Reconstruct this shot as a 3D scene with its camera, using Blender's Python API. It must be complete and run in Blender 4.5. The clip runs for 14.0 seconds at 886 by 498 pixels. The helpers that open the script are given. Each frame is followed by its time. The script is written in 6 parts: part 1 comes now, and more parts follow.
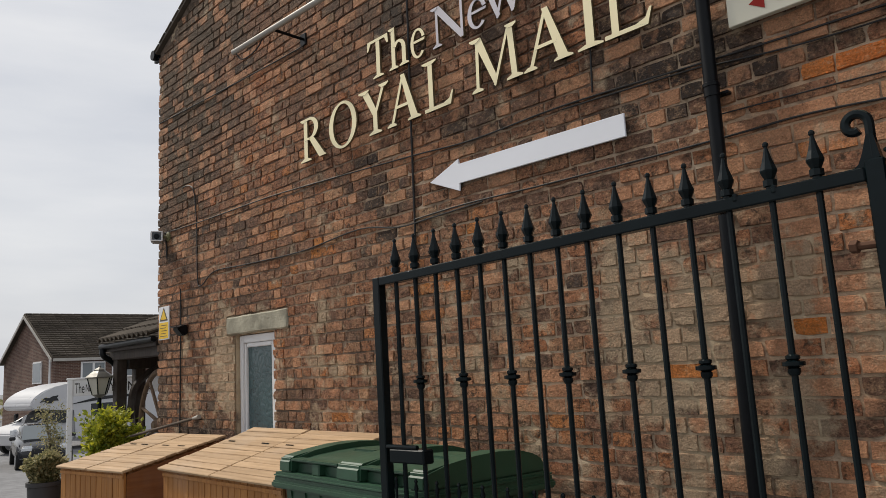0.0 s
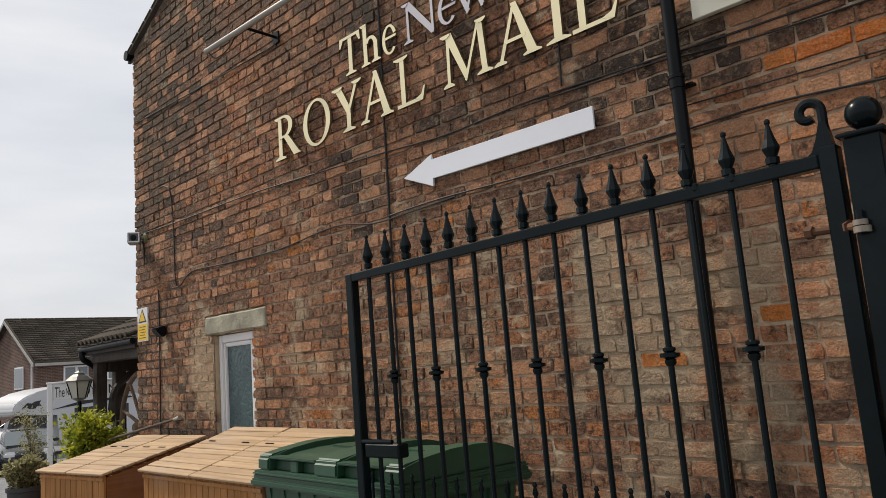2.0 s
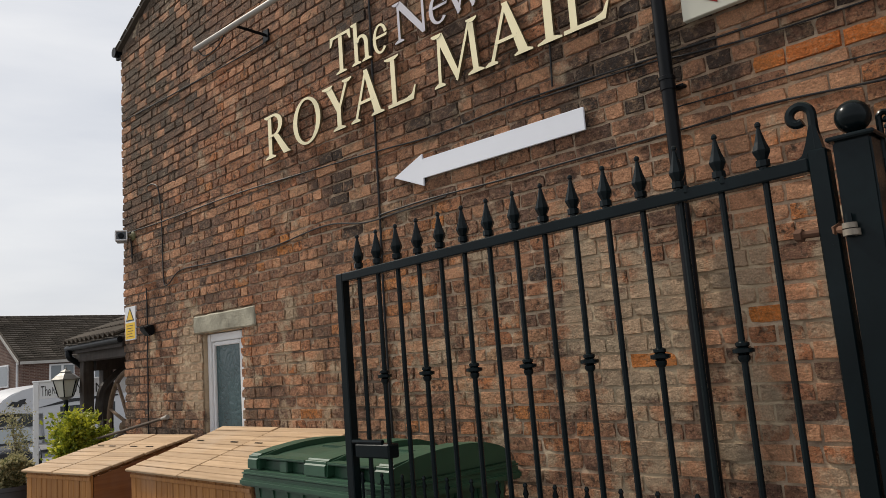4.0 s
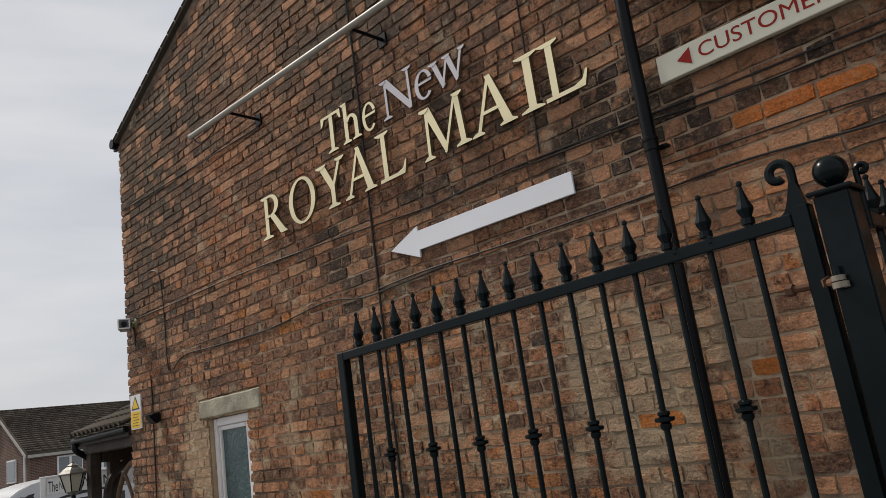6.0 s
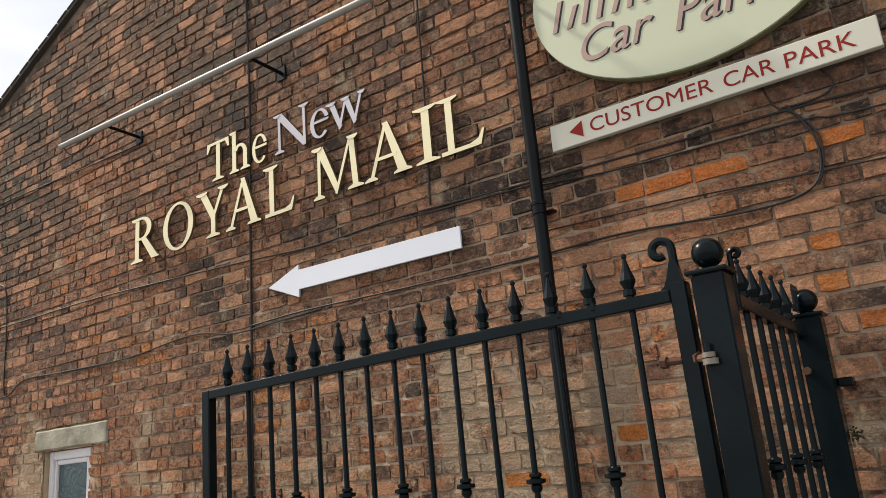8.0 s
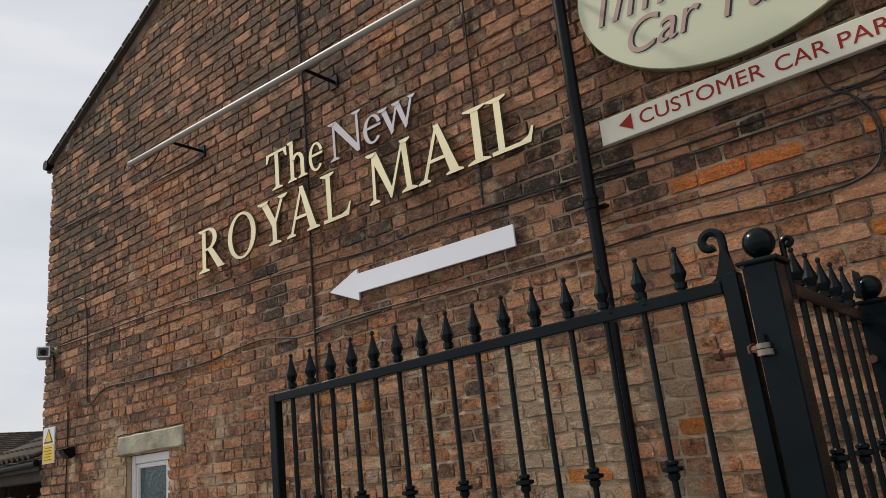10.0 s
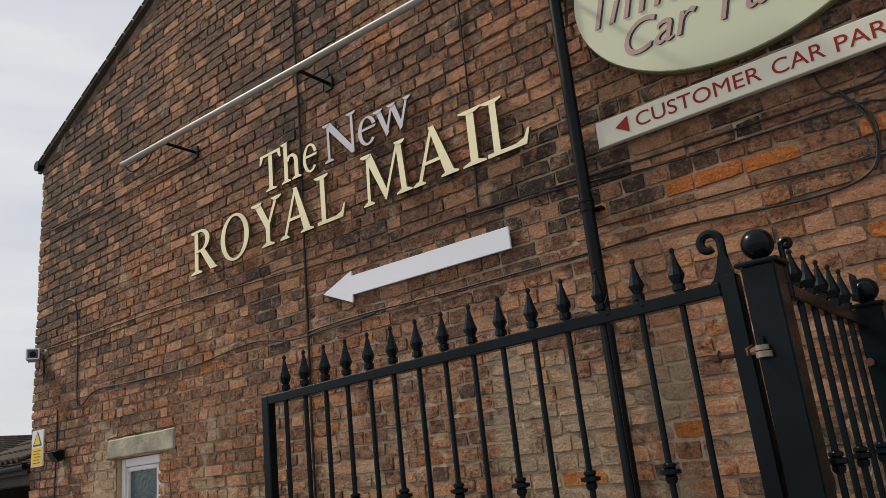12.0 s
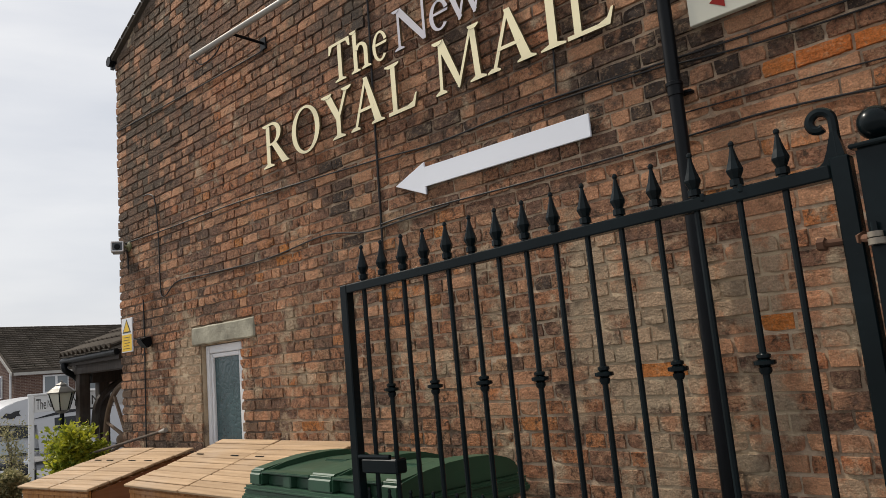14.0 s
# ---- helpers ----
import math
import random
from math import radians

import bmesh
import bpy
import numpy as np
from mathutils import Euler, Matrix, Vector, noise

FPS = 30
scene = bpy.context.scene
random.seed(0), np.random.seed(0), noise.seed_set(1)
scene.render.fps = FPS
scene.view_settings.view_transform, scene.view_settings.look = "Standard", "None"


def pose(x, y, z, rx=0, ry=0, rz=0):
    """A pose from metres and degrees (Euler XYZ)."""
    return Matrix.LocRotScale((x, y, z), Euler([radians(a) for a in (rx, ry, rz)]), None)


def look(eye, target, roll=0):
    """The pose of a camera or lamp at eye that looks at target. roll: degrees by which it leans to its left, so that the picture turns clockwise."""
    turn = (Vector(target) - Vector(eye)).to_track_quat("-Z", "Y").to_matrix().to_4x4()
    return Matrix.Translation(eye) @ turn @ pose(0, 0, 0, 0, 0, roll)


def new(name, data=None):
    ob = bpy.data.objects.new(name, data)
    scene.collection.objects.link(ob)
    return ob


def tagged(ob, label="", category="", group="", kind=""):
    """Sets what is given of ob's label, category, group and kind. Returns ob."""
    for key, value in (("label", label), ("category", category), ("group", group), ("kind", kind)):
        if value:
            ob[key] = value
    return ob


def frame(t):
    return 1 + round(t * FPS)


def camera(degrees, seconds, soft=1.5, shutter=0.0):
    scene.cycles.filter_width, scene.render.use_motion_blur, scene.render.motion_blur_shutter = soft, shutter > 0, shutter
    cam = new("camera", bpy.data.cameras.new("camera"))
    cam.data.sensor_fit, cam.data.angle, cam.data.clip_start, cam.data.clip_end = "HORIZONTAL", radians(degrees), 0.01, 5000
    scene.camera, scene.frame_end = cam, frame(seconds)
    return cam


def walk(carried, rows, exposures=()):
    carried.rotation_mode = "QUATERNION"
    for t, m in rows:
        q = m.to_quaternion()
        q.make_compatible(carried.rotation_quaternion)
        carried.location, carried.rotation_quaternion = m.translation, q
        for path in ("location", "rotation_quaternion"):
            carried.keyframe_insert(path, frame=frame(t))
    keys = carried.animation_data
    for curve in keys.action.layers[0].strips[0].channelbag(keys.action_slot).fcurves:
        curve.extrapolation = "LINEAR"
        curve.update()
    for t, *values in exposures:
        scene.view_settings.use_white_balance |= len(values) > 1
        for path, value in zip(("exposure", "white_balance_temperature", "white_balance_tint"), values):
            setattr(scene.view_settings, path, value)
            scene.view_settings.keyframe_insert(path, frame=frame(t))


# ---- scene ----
cam = camera(60.3, 14.0, soft=0.75)
PATH = [
    (0, (0.033, 0.498, 1.639), (1.6619, 2.2227, 2.0025), -2.99),
    (0.5, (0.045, 0.482, 1.626), (1.7557, 2.1258, 1.9884), -3.5),
    (1, (0.052, 0.471, 1.622), (1.7847, 2.091, 1.987), -2.95),
    (1.5, (0.048, 0.472, 1.63), (1.7722, 2.104, 1.9819), -3.73),
    (2, (0.06, 0.448, 1.626), (1.7249, 2.141, 1.975), -4.28),
    (2.2, (0.047, 0.442, 1.627), (1.7118, 2.1399, 1.9523), -4.57),
    (4.3, (0.057, 0.454, 1.637), (1.752, 2.1167, 1.9865), -4.17),
    (4.5, (0.061, 0.453, 1.64), (1.7532, 2.1128, 2.0162), -4.15),
    (5, (0.05, 0.439, 1.651), (1.7514, 2.0597, 2.1395), -4.57),
    (5.5, (0.045, 0.407, 1.652), (1.6871, 2.0736, 2.1866), -6.79),
    (6, (0.058, 0.412, 1.666), (1.7299, 2.0482, 2.2021), -8.04),
    (6.5, (0.055, 0.418, 1.673), (1.8307, 1.9314, 2.2356), -8.03),
    (7, (0.05, 0.433, 1.674), (1.9172, 1.8293, 2.2432), -7.03),
    (7.5, (0.047, 0.454, 1.676), (1.969, 1.769, 2.2561), -5.58),
    (8, (0.04, 0.462, 1.687), (1.9527, 1.7682, 2.3158), -5.06),
    (8.5, (0.034, 0.463, 1.687), (1.8808, 1.8592, 2.3195), -4.51),
    (8.7, (0.03, 0.449, 1.686), (1.8472, 1.8879, 2.3085), -4.94),
    (11, (0.037, 0.402, 1.678), (1.8303, 1.859, 2.327), -6.37),
    (11.5, (0.039, 0.418, 1.675), (1.8479, 1.856, 2.323), -5.97),
    (12, (0.039, 0.43, 1.676), (1.845, 1.8697, 2.3284), -5.96),
    (12.5, (0.052, 0.439, 1.666), (1.8304, 1.9208, 2.2998), -6.37),
    (13, (0.079, 0.488, 1.676), (1.8476, 2.0188, 2.2134), -6.89),
    (13.5, (0.067, 0.489, 1.675), (1.8455, 2.033, 2.1366), -6.41),
    (14, (0.056, 0.523, 1.663), (1.7585, 2.1762, 2.0214), -4.85),
]
walk(cam, [(t, look(eye, target, roll)) for t, eye, target, roll in PATH],
     [(0, -0.2), (1, -0.05), (2.2, -0.1), (4.5, -0.1), (5, -0.15), (5.5, -0.28), (6, -0.36), (6.5, -0.39), (7, -0.12), (7.5, 0.25), (8, 0.25), (8.5, -0.15), (11, -0.18), (12, -0.2), (12.5, -0.16), (13, -0.24), (13.5, -0.23), (14, -0.08)])

# ---- world, sun, exposure ----
SUN_EL, SUN_AZ = 49.0, 15.0      # degrees up; degrees from +y towards -x
world = bpy.data.worlds.new("sky")
scene.world = world
world.use_nodes = True
wn, wl = world.node_tree.nodes, world.node_tree.links
sky = wn.new("ShaderNodeTexSky")
sky.sky_type, sky.sun_disc = "NISHITA", False
sky.sun_elevation, sky.sun_rotation = radians(SUN_EL), radians(-SUN_AZ)
sky.dust_density = 4.0
w_co = wn.new("ShaderNodeTexCoord")
w_map = wn.new("ShaderNodeMapping")
w_map.inputs["Scale"].default_value = (1.0, 1.0, 4.5)
w_noise = wn.new("ShaderNodeTexNoise")
w_noise.inputs["Scale"].default_value, w_noise.inputs["Detail"].default_value = 2.2, 6.0
w_ramp = wn.new("ShaderNodeValToRGB")
w_ramp.color_ramp.elements[0].position, w_ramp.color_ramp.elements[0].color = 0.35, (6.6, 6.9, 7.5, 1)
w_ramp.color_ramp.elements[1].position, w_ramp.color_ramp.elements[1].color = 0.66, (8.6, 8.7, 8.9, 1)
w_mix = wn.new("ShaderNodeMix")
w_mix.data_type = "RGBA"
w_mix.inputs["Factor"].default_value = 0.86
wl.new(w_co.outputs["Generated"], w_map.inputs["Vector"])
wl.new(w_map.outputs["Vector"], w_noise.inputs["Vector"])
wl.new(w_noise.outputs["Fac"], w_ramp.inputs["Fac"])
wl.new(sky.outputs["Color"], w_mix.inputs["A"])
wl.new(w_ramp.outputs["Color"], w_mix.inputs["B"])
wl.new(w_mix.outputs["Result"], wn["Background"].inputs["Color"])
wn["Background"].inputs["Strength"].default_value = 0.107
sun_data = bpy.data.lights.new("sun", "SUN")
sun_data.energy, sun_data.angle, sun_data.color = 3.8, radians(3.0), (1.0, 0.93, 0.82)
sun = new("sun", sun_data)
sun_dir = Vector((-math.sin(radians(SUN_AZ)) * math.cos(radians(SUN_EL)), math.cos(radians(SUN_AZ)) * math.cos(radians(SUN_EL)), math.sin(radians(SUN_EL))))
sun.matrix_world = look(sun_dir * 60, (0, 0, 0))


WALL_X = 3.0


# ---- materials ----
def material(name, rough=0.6, metal=0.0, spec=0.5):
    m = bpy.data.materials.new(name)
    m.use_nodes = True
    b = m.node_tree.nodes["Principled BSDF"]
    b.inputs["Roughness"].default_value, b.inputs["Metallic"].default_value = rough, metal
    b.inputs["Specular IOR Level"].default_value = spec
    return m, m.node_tree.nodes, m.node_tree.links, b


def noise_node(n, l, scale, detail=5.0, vector=None, stretch=None, rough=0.55):
    t = n.new("ShaderNodeTexNoise")
    t.inputs["Scale"].default_value, t.inputs["Detail"].default_value, t.inputs["Roughness"].default_value = scale, detail, rough
    if vector is None:
        vector = n.new("ShaderNodeNewGeometry").outputs["Position"]
    if stretch:
        mp = n.new("ShaderNodeMapping")
        mp.inputs["Scale"].default_value = stretch
        l.new(vector, mp.inputs["Vector"])
        vector = mp.outputs["Vector"]
    l.new(vector, t.inputs["Vector"])
    return t.outputs["Fac"]


def ramp(n, l, value, stops):
    r = n.new("ShaderNodeValToRGB")
    e = r.color_ramp.elements
    while len(e) < len(stops):
        e.new(0.5)
    for s, (p, c) in zip(e, stops):
        s.position, s.color = p, (*c, 1) if len(c) == 3 else c
    l.new(value, r.inputs["Fac"])
    return r.outputs["Color"]


def mix(n, l, fac, a, b, blend="MIX"):
    x = n.new("ShaderNodeMix")
    x.data_type, x.blend_type = "RGBA", blend
    for key, v in (("Factor", fac), ("A", a), ("B", b)):
        if isinstance(v, bpy.types.NodeSocket):
            l.new(v, x.inputs[key])
        elif key == "Factor":
            x.inputs[0].default_value = v
        else:
            x.inputs[key].default_value = (*v, 1)
    return x.outputs["Result"]


def bump(n, l, b, height, strength=0.4, distance=0.004):
    u = n.new("ShaderNodeBump")
    u.inputs["Strength"].default_value, u.inputs["Distance"].default_value = strength, distance
    l.new(height, u.inputs["Height"])
    l.new(u.outputs["Normal"], b.inputs["Normal"])


def gray(v):
    return (v, v, v)


def plain(name, colour, rough=0.5, metal=0.0, vary=0.12, scale=18.0, relief=0.0, spec=0.5):
    """Paint, plastic or metal: a base colour with mottling at two scales, and a little relief."""
    m, n, l, b = material(name, rough, metal, spec)
    big, fine = noise_node(n, l, scale * 0.12, 3), noise_node(n, l, scale, 6)
    c = mix(n, l, ramp(n, l, big, [(0.3, gray(0)), (0.75, gray(1))]), tuple(v * (1 - vary) for v in colour), tuple(min(1, v * (1 + vary)) for v in colour))
    c = mix(n, l, ramp(n, l, fine, [(0.35, gray(0)), (0.8, gray(vary * 1.6))]), c, tuple(v * 0.6 for v in colour))
    l.new(c, b.inputs["Base Color"])
    r = n.new("ShaderNodeMapRange")
    r.inputs["To Min"].default_value, r.inputs["To Max"].default_value = max(0.03, rough - 0.1), min(1, rough + 0.12)
    l.new(fine, r.inputs["Value"])
    l.new(r.outputs["Result"], b.inputs["Roughness"])
    if relief:
        bump(n, l, b, fine, 0.5, relief)
    return m


def brick_material(name, per_island, repair=False):
    """Old hand-made bricks: brown, buff, red, orange and burnt ones, eroded, stained and smeared with lime."""
    m, n, l, b = material(name, 0.92, 0.0, 0.2)
    geo = n.new("ShaderNodeNewGeometry")
    pos = geo.outputs["Position"]
    rnd = geo.outputs["Random Per Island"] if per_island else n.new("ShaderNodeObjectInfo").outputs["Random"]
    if repair:
        c = ramp(n, l, rnd, [(0.0, (0.62, 0.19, 0.055)), (0.5, (0.74, 0.27, 0.075)), (1.0, (0.66, 0.215, 0.06))])
    else:
        tone = n.new("ShaderNodeMath")
        tone.operation = "MULTIPLY_ADD"
        tone.inputs[1].default_value = 0.62
        l.new(rnd, tone.inputs[0])
        l.new(batch_shift(n, l, pos), tone.inputs[2])
        c = ramp(n, l, tone.outputs[0], [(0.0, (0.072, 0.056, 0.052)), (0.16, (0.115, 0.083, 0.072)), (0.28, (0.24, 0.135, 0.10)), (0.46, (0.37, 0.185, 0.12)), (0.62, (0.47, 0.25, 0.155)),
                                         (0.78, (0.50, 0.215, 0.115)), (0.92, (0.62, 0.25, 0.09)), (1.0, (0.74, 0.28, 0.07))])
        # Some bricks are buff whatever the batch.
        c = mix(n, l, ramp(n, l, n_fract(n, l, rnd), [(0.84, gray(0.0)), (0.86, gray(0.75))]), c, (0.50, 0.34, 0.22))
    field = noise_node(n, l, 1.7, 5, pos, rough=0.6)
    c = mix(n, l, 1.0, c, ramp(n, l, field, [(0.36, (0.80, 0.83, 0.88)), (0.5, (1.0, 1.0, 1.0)), (0.64, (1.25, 1.10, 0.98))]), "MULTIPLY")
    # Eroded, pitted skin, its pits' shade put into the colour; pale scabs.
    pit_shade = noise_node(n, l, 62, 6, pos, rough=0.7)
    c = mix(n, l, ramp(n, l, pit_shade, [(0.36, gray(0.3 if repair else 0.8)), (0.47, gray(0.0))]), c, (0.085, 0.055, 0.042))
    flecks = noise_node(n, l, 48, 5, pos, (1.0, 0.8, 1.6), 0.7)
    c = mix(n, l, ramp(n, l, flecks, [(0.55, gray(0.0)), (0.66, gray(0.55))]), c, (0.60, 0.40, 0.26))
    mott = noise_node(n, l, 26, 8, pos, rough=0.72)
    c = mix(n, l, ramp(n, l, mott, [(0.38, gray(0.25 if repair else 0.95)), (0.50, gray(0.0))]), c, (0.095, 0.062, 0.046))
    pale = noise_node(n, l, 13, 7, pos, rough=0.75)
    c = mix(n, l, ramp(n, l, pale, [(0.53, gray(0.0)), (0.68, gray(0.65))]), c, (0.58, 0.375, 0.235))
    # Old soot in broad patches.
    if not repair:
        c = mix(n, l, soot_mask(n, l, pos, 0.53, 0.72, 0.7), c, (0.16, 0.122, 0.092))
    soot2 = noise_node(n, l, 3.4, 4, pos, rough=0.6)
    c = mix(n, l, ramp(n, l, soot2, [(0.55, gray(0.0)), (0.66, gray(0.2 if repair else 0.65))]), c, (0.075, 0.058, 0.048))
    c = mix(n, l, 1.0, c, (0.96, 0.92, 0.83), "MULTIPLY")
    if not repair:
        c = mix(n, l, warm_patch_mask(n, l, pos, rnd), c, (0.72, 0.355, 0.195))
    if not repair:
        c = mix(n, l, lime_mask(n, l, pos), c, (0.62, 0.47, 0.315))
    gritty = noise_node(n, l, 125, 5, pos, rough=0.7)
    c = mix(n, l, 1.0, c, ramp(n, l, gritty, [(0.33, gray(0.78)), (0.5, gray(1.0)), (0.66, gray(1.22))]), "MULTIPLY")
    l.new(c, b.inputs["Base Color"])
    grain = noise_node(n, l, 60, 8, pos, rough=0.75)
    h = n.new("ShaderNodeMath")
    h.operation = "ADD"
    l.new(grain, h.inputs[0])
    l.new(noise_node(n, l, 19, 6, pos, rough=0.7), h.inputs[1])
    crust = n.new("ShaderNodeMath")
    crust.operation = "MULTIPLY_ADD"
    crust.inputs[1].default_value = 1.2
    l.new(noise_node(n, l, 34, 5, pos, (1.0, 0.7, 1.4), 0.65), crust.inputs[0])
    l.new(h.outputs[0], crust.inputs[2])
    bump(n, l, b, crust.outputs[0], 1.0, 0.03)
    return m


def batch_shift(n, l, pos):
    """Which firing the bricks of a stretch came from: burnt grey stretches and redder, softer ones."""
    base = n.new("ShaderNodeMath")
    base.operation = "MULTIPLY_ADD"
    base.inputs[1].default_value, base.inputs[2].default_value = 0.7, -0.17
    l.new(noise_node(n, l, 1.3, 4, pos, rough=0.6), base.inputs[0])
    total = base.outputs[0]
    for y, z, wide, most in ((3.8, 4.25, 0.9, -0.26), (6.9, 4.7, 1.5, -0.22), (7.4, 3.5, 1.3, -0.17), (0.45, 2.2, 0.55, -0.22), (2.2, 2.95, 0.5, -0.36), (1.75, 2.98, 0.42, -0.40), (0.35, 3.0, 0.9, -0.34),
                             (3.3, 3.3, 0.7, -0.14), (4.25, 2.70, 0.5, -0.26), (1.2, 3.15, 0.5, -0.22), (1.2, 2.78, 0.25, -0.25), (5.0, 1.85, 1.3, 0.13), (3.6, 1.75, 0.9, 0.10), (5.4, 3.4, 1.0, 0.14), (3.1, 4.05, 0.5, 0.14), (1.35, 2.1, 0.7, 0.12), (3.5, 2.35, 0.5, 0.10), (2.9, 2.65, 0.4, 0.1)):
        far = n.new("ShaderNodeVectorMath")
        far.operation = "DISTANCE"
        far.inputs[1].default_value = (WALL_X, y, z)
        l.new(pos, far.inputs[0])
        r = n.new("ShaderNodeMapRange")
        r.interpolation_type = "SMOOTHSTEP"
        for k, v in (("From Min", wide), ("From Max", 0.3 * wide), ("To Min", 0.0), ("To Max", most)):
            r.inputs[k].default_value = v
        l.new(far.outputs["Value"], r.inputs["Value"])
        add = n.new("ShaderNodeMath")
        add.operation = "ADD"
        l.new(total, add.inputs[0])
        l.new(r.outputs["Result"], add.inputs[1])
        total = add.outputs[0]
    return total


def soot_mask(n, l, pos, lo_stop=0.56, hi_stop=0.76, most_soot=0.65):
    """Chimney soot that the weather has left on the high end of the gable, in ragged clouds."""
    sep = n.new("ShaderNodeSeparateXYZ")
    l.new(pos, sep.inputs["Vector"])
    total = noise_node(n, l, 0.9, 6, pos, rough=0.66)
    for axis, lo, hi, most in (("Z", 2.5, 4.0, 0.125), ("Y", 3.8, 7.2, 0.09)):
        r = n.new("ShaderNodeMapRange")
        for k, v in (("From Min", lo), ("From Max", hi), ("To Min", 0.0), ("To Max", most)):
            r.inputs[k].default_value = v
        l.new(sep.outputs[axis], r.inputs["Value"])
        add = n.new("ShaderNodeMath")
        add.operation = "ADD"
        l.new(total, add.inputs[0])
        l.new(r.outputs["Result"], add.inputs[1])
        total = add.outputs[0]
    return ramp(n, l, total, [(lo_stop, gray(0.0)), (hi_stop, gray(most_soot))])


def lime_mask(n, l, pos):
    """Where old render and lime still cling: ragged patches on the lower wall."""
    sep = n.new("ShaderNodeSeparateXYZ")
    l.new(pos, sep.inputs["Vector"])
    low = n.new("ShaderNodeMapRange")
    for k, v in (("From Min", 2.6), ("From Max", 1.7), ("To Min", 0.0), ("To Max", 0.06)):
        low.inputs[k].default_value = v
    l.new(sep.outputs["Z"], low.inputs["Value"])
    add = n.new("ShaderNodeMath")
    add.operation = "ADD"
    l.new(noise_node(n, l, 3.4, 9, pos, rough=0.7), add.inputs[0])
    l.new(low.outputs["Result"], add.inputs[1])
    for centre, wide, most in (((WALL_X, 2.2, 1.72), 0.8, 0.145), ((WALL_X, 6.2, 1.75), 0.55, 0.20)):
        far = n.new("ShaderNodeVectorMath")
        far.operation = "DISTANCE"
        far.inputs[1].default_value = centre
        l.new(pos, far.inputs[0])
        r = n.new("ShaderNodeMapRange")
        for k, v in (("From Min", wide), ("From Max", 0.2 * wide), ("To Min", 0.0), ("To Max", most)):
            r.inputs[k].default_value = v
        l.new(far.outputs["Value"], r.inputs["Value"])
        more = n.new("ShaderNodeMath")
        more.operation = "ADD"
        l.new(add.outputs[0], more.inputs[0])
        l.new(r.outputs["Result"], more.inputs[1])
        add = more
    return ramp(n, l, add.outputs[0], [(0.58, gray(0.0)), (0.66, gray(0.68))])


def warm_patch_mask(n, l, pos, rnd=None):
    """The stretch by the gate post where the brick is warmer and paler, in ragged patches."""
    far = n.new("ShaderNodeVectorMath")
    far.operation = "DISTANCE"
    far.inputs[1].default_value = (WALL_X, 1.5, 2.2)
    l.new(pos, far.inputs[0])
    r = n.new("ShaderNodeMapRange")
    for k, v in (("From Min", 1.15), ("From Max", 0.35), ("To Min", 0.0), ("To Max", 0.125)):
        r.inputs[k].default_value = v
    l.new(far.outputs["Value"], r.inputs["Value"])
    add = n.new("ShaderNodeMath")
    add.operation = "ADD"
    l.new(noise_node(n, l, 5.0, 9, pos, rough=0.72), add.inputs[0])
    l.new(r.outputs["Result"], add.inputs[1])
    if rnd is not None:
        each = n.new("ShaderNodeMath")
        each.operation = "MULTIPLY_ADD"
        l.new(n_fract(n, l, rnd), each.inputs[0])
        each.inputs[1].default_value = 0.42
        l.new(add.outputs[0], each.inputs[2])
        off = n.new("ShaderNodeMath")
        off.operation = "SUBTRACT"
        off.inputs[1].default_value = 0.22
        l.new(each.outputs[0], off.inputs[0])
        add = off
    return ramp(n, l, add.outputs[0], [(0.56, gray(0.0)), (0.70, gray(0.72))])


def n_fract(n, l, rnd):
    """A second, unlike number for each piece."""
    m = n.new("ShaderNodeMath")
    m.operation = "MULTIPLY"
    m.inputs[1].default_value = 37.7
    l.new(rnd, m.inputs[0])
    f = n.new("ShaderNodeMath")
    f.operation = "FRACT"
    l.new(m.outputs[0], f.inputs[0])
    return f.outputs[0]


def mortar_material():
    m, n, l, b = material("lime_mortar", 0.95, 0.0, 0.2)
    pos = n.new("ShaderNodeNewGeometry").outputs["Position"]
    c = ramp(n, l, noise_node(n, l, 3.2, 9, pos, rough=0.72), [(0.34, (0.17, 0.11, 0.08)), (0.46, (0.38, 0.26, 0.175)), (0.60, (0.62, 0.47, 0.33))])
    c = mix(n, l, soot_mask(n, l, pos, 0.46, 0.60, 0.9), c, (0.105, 0.078, 0.062))
    c = mix(n, l, warm_patch_mask(n, l, pos), c, (0.64, 0.42, 0.26))
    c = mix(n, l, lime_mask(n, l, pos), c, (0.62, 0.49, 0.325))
    l.new(c, b.inputs["Base Color"])
    bump(n, l, b, noise_node(n, l, 90, 8, pos, rough=0.7), 1.0, 0.012)
    return m


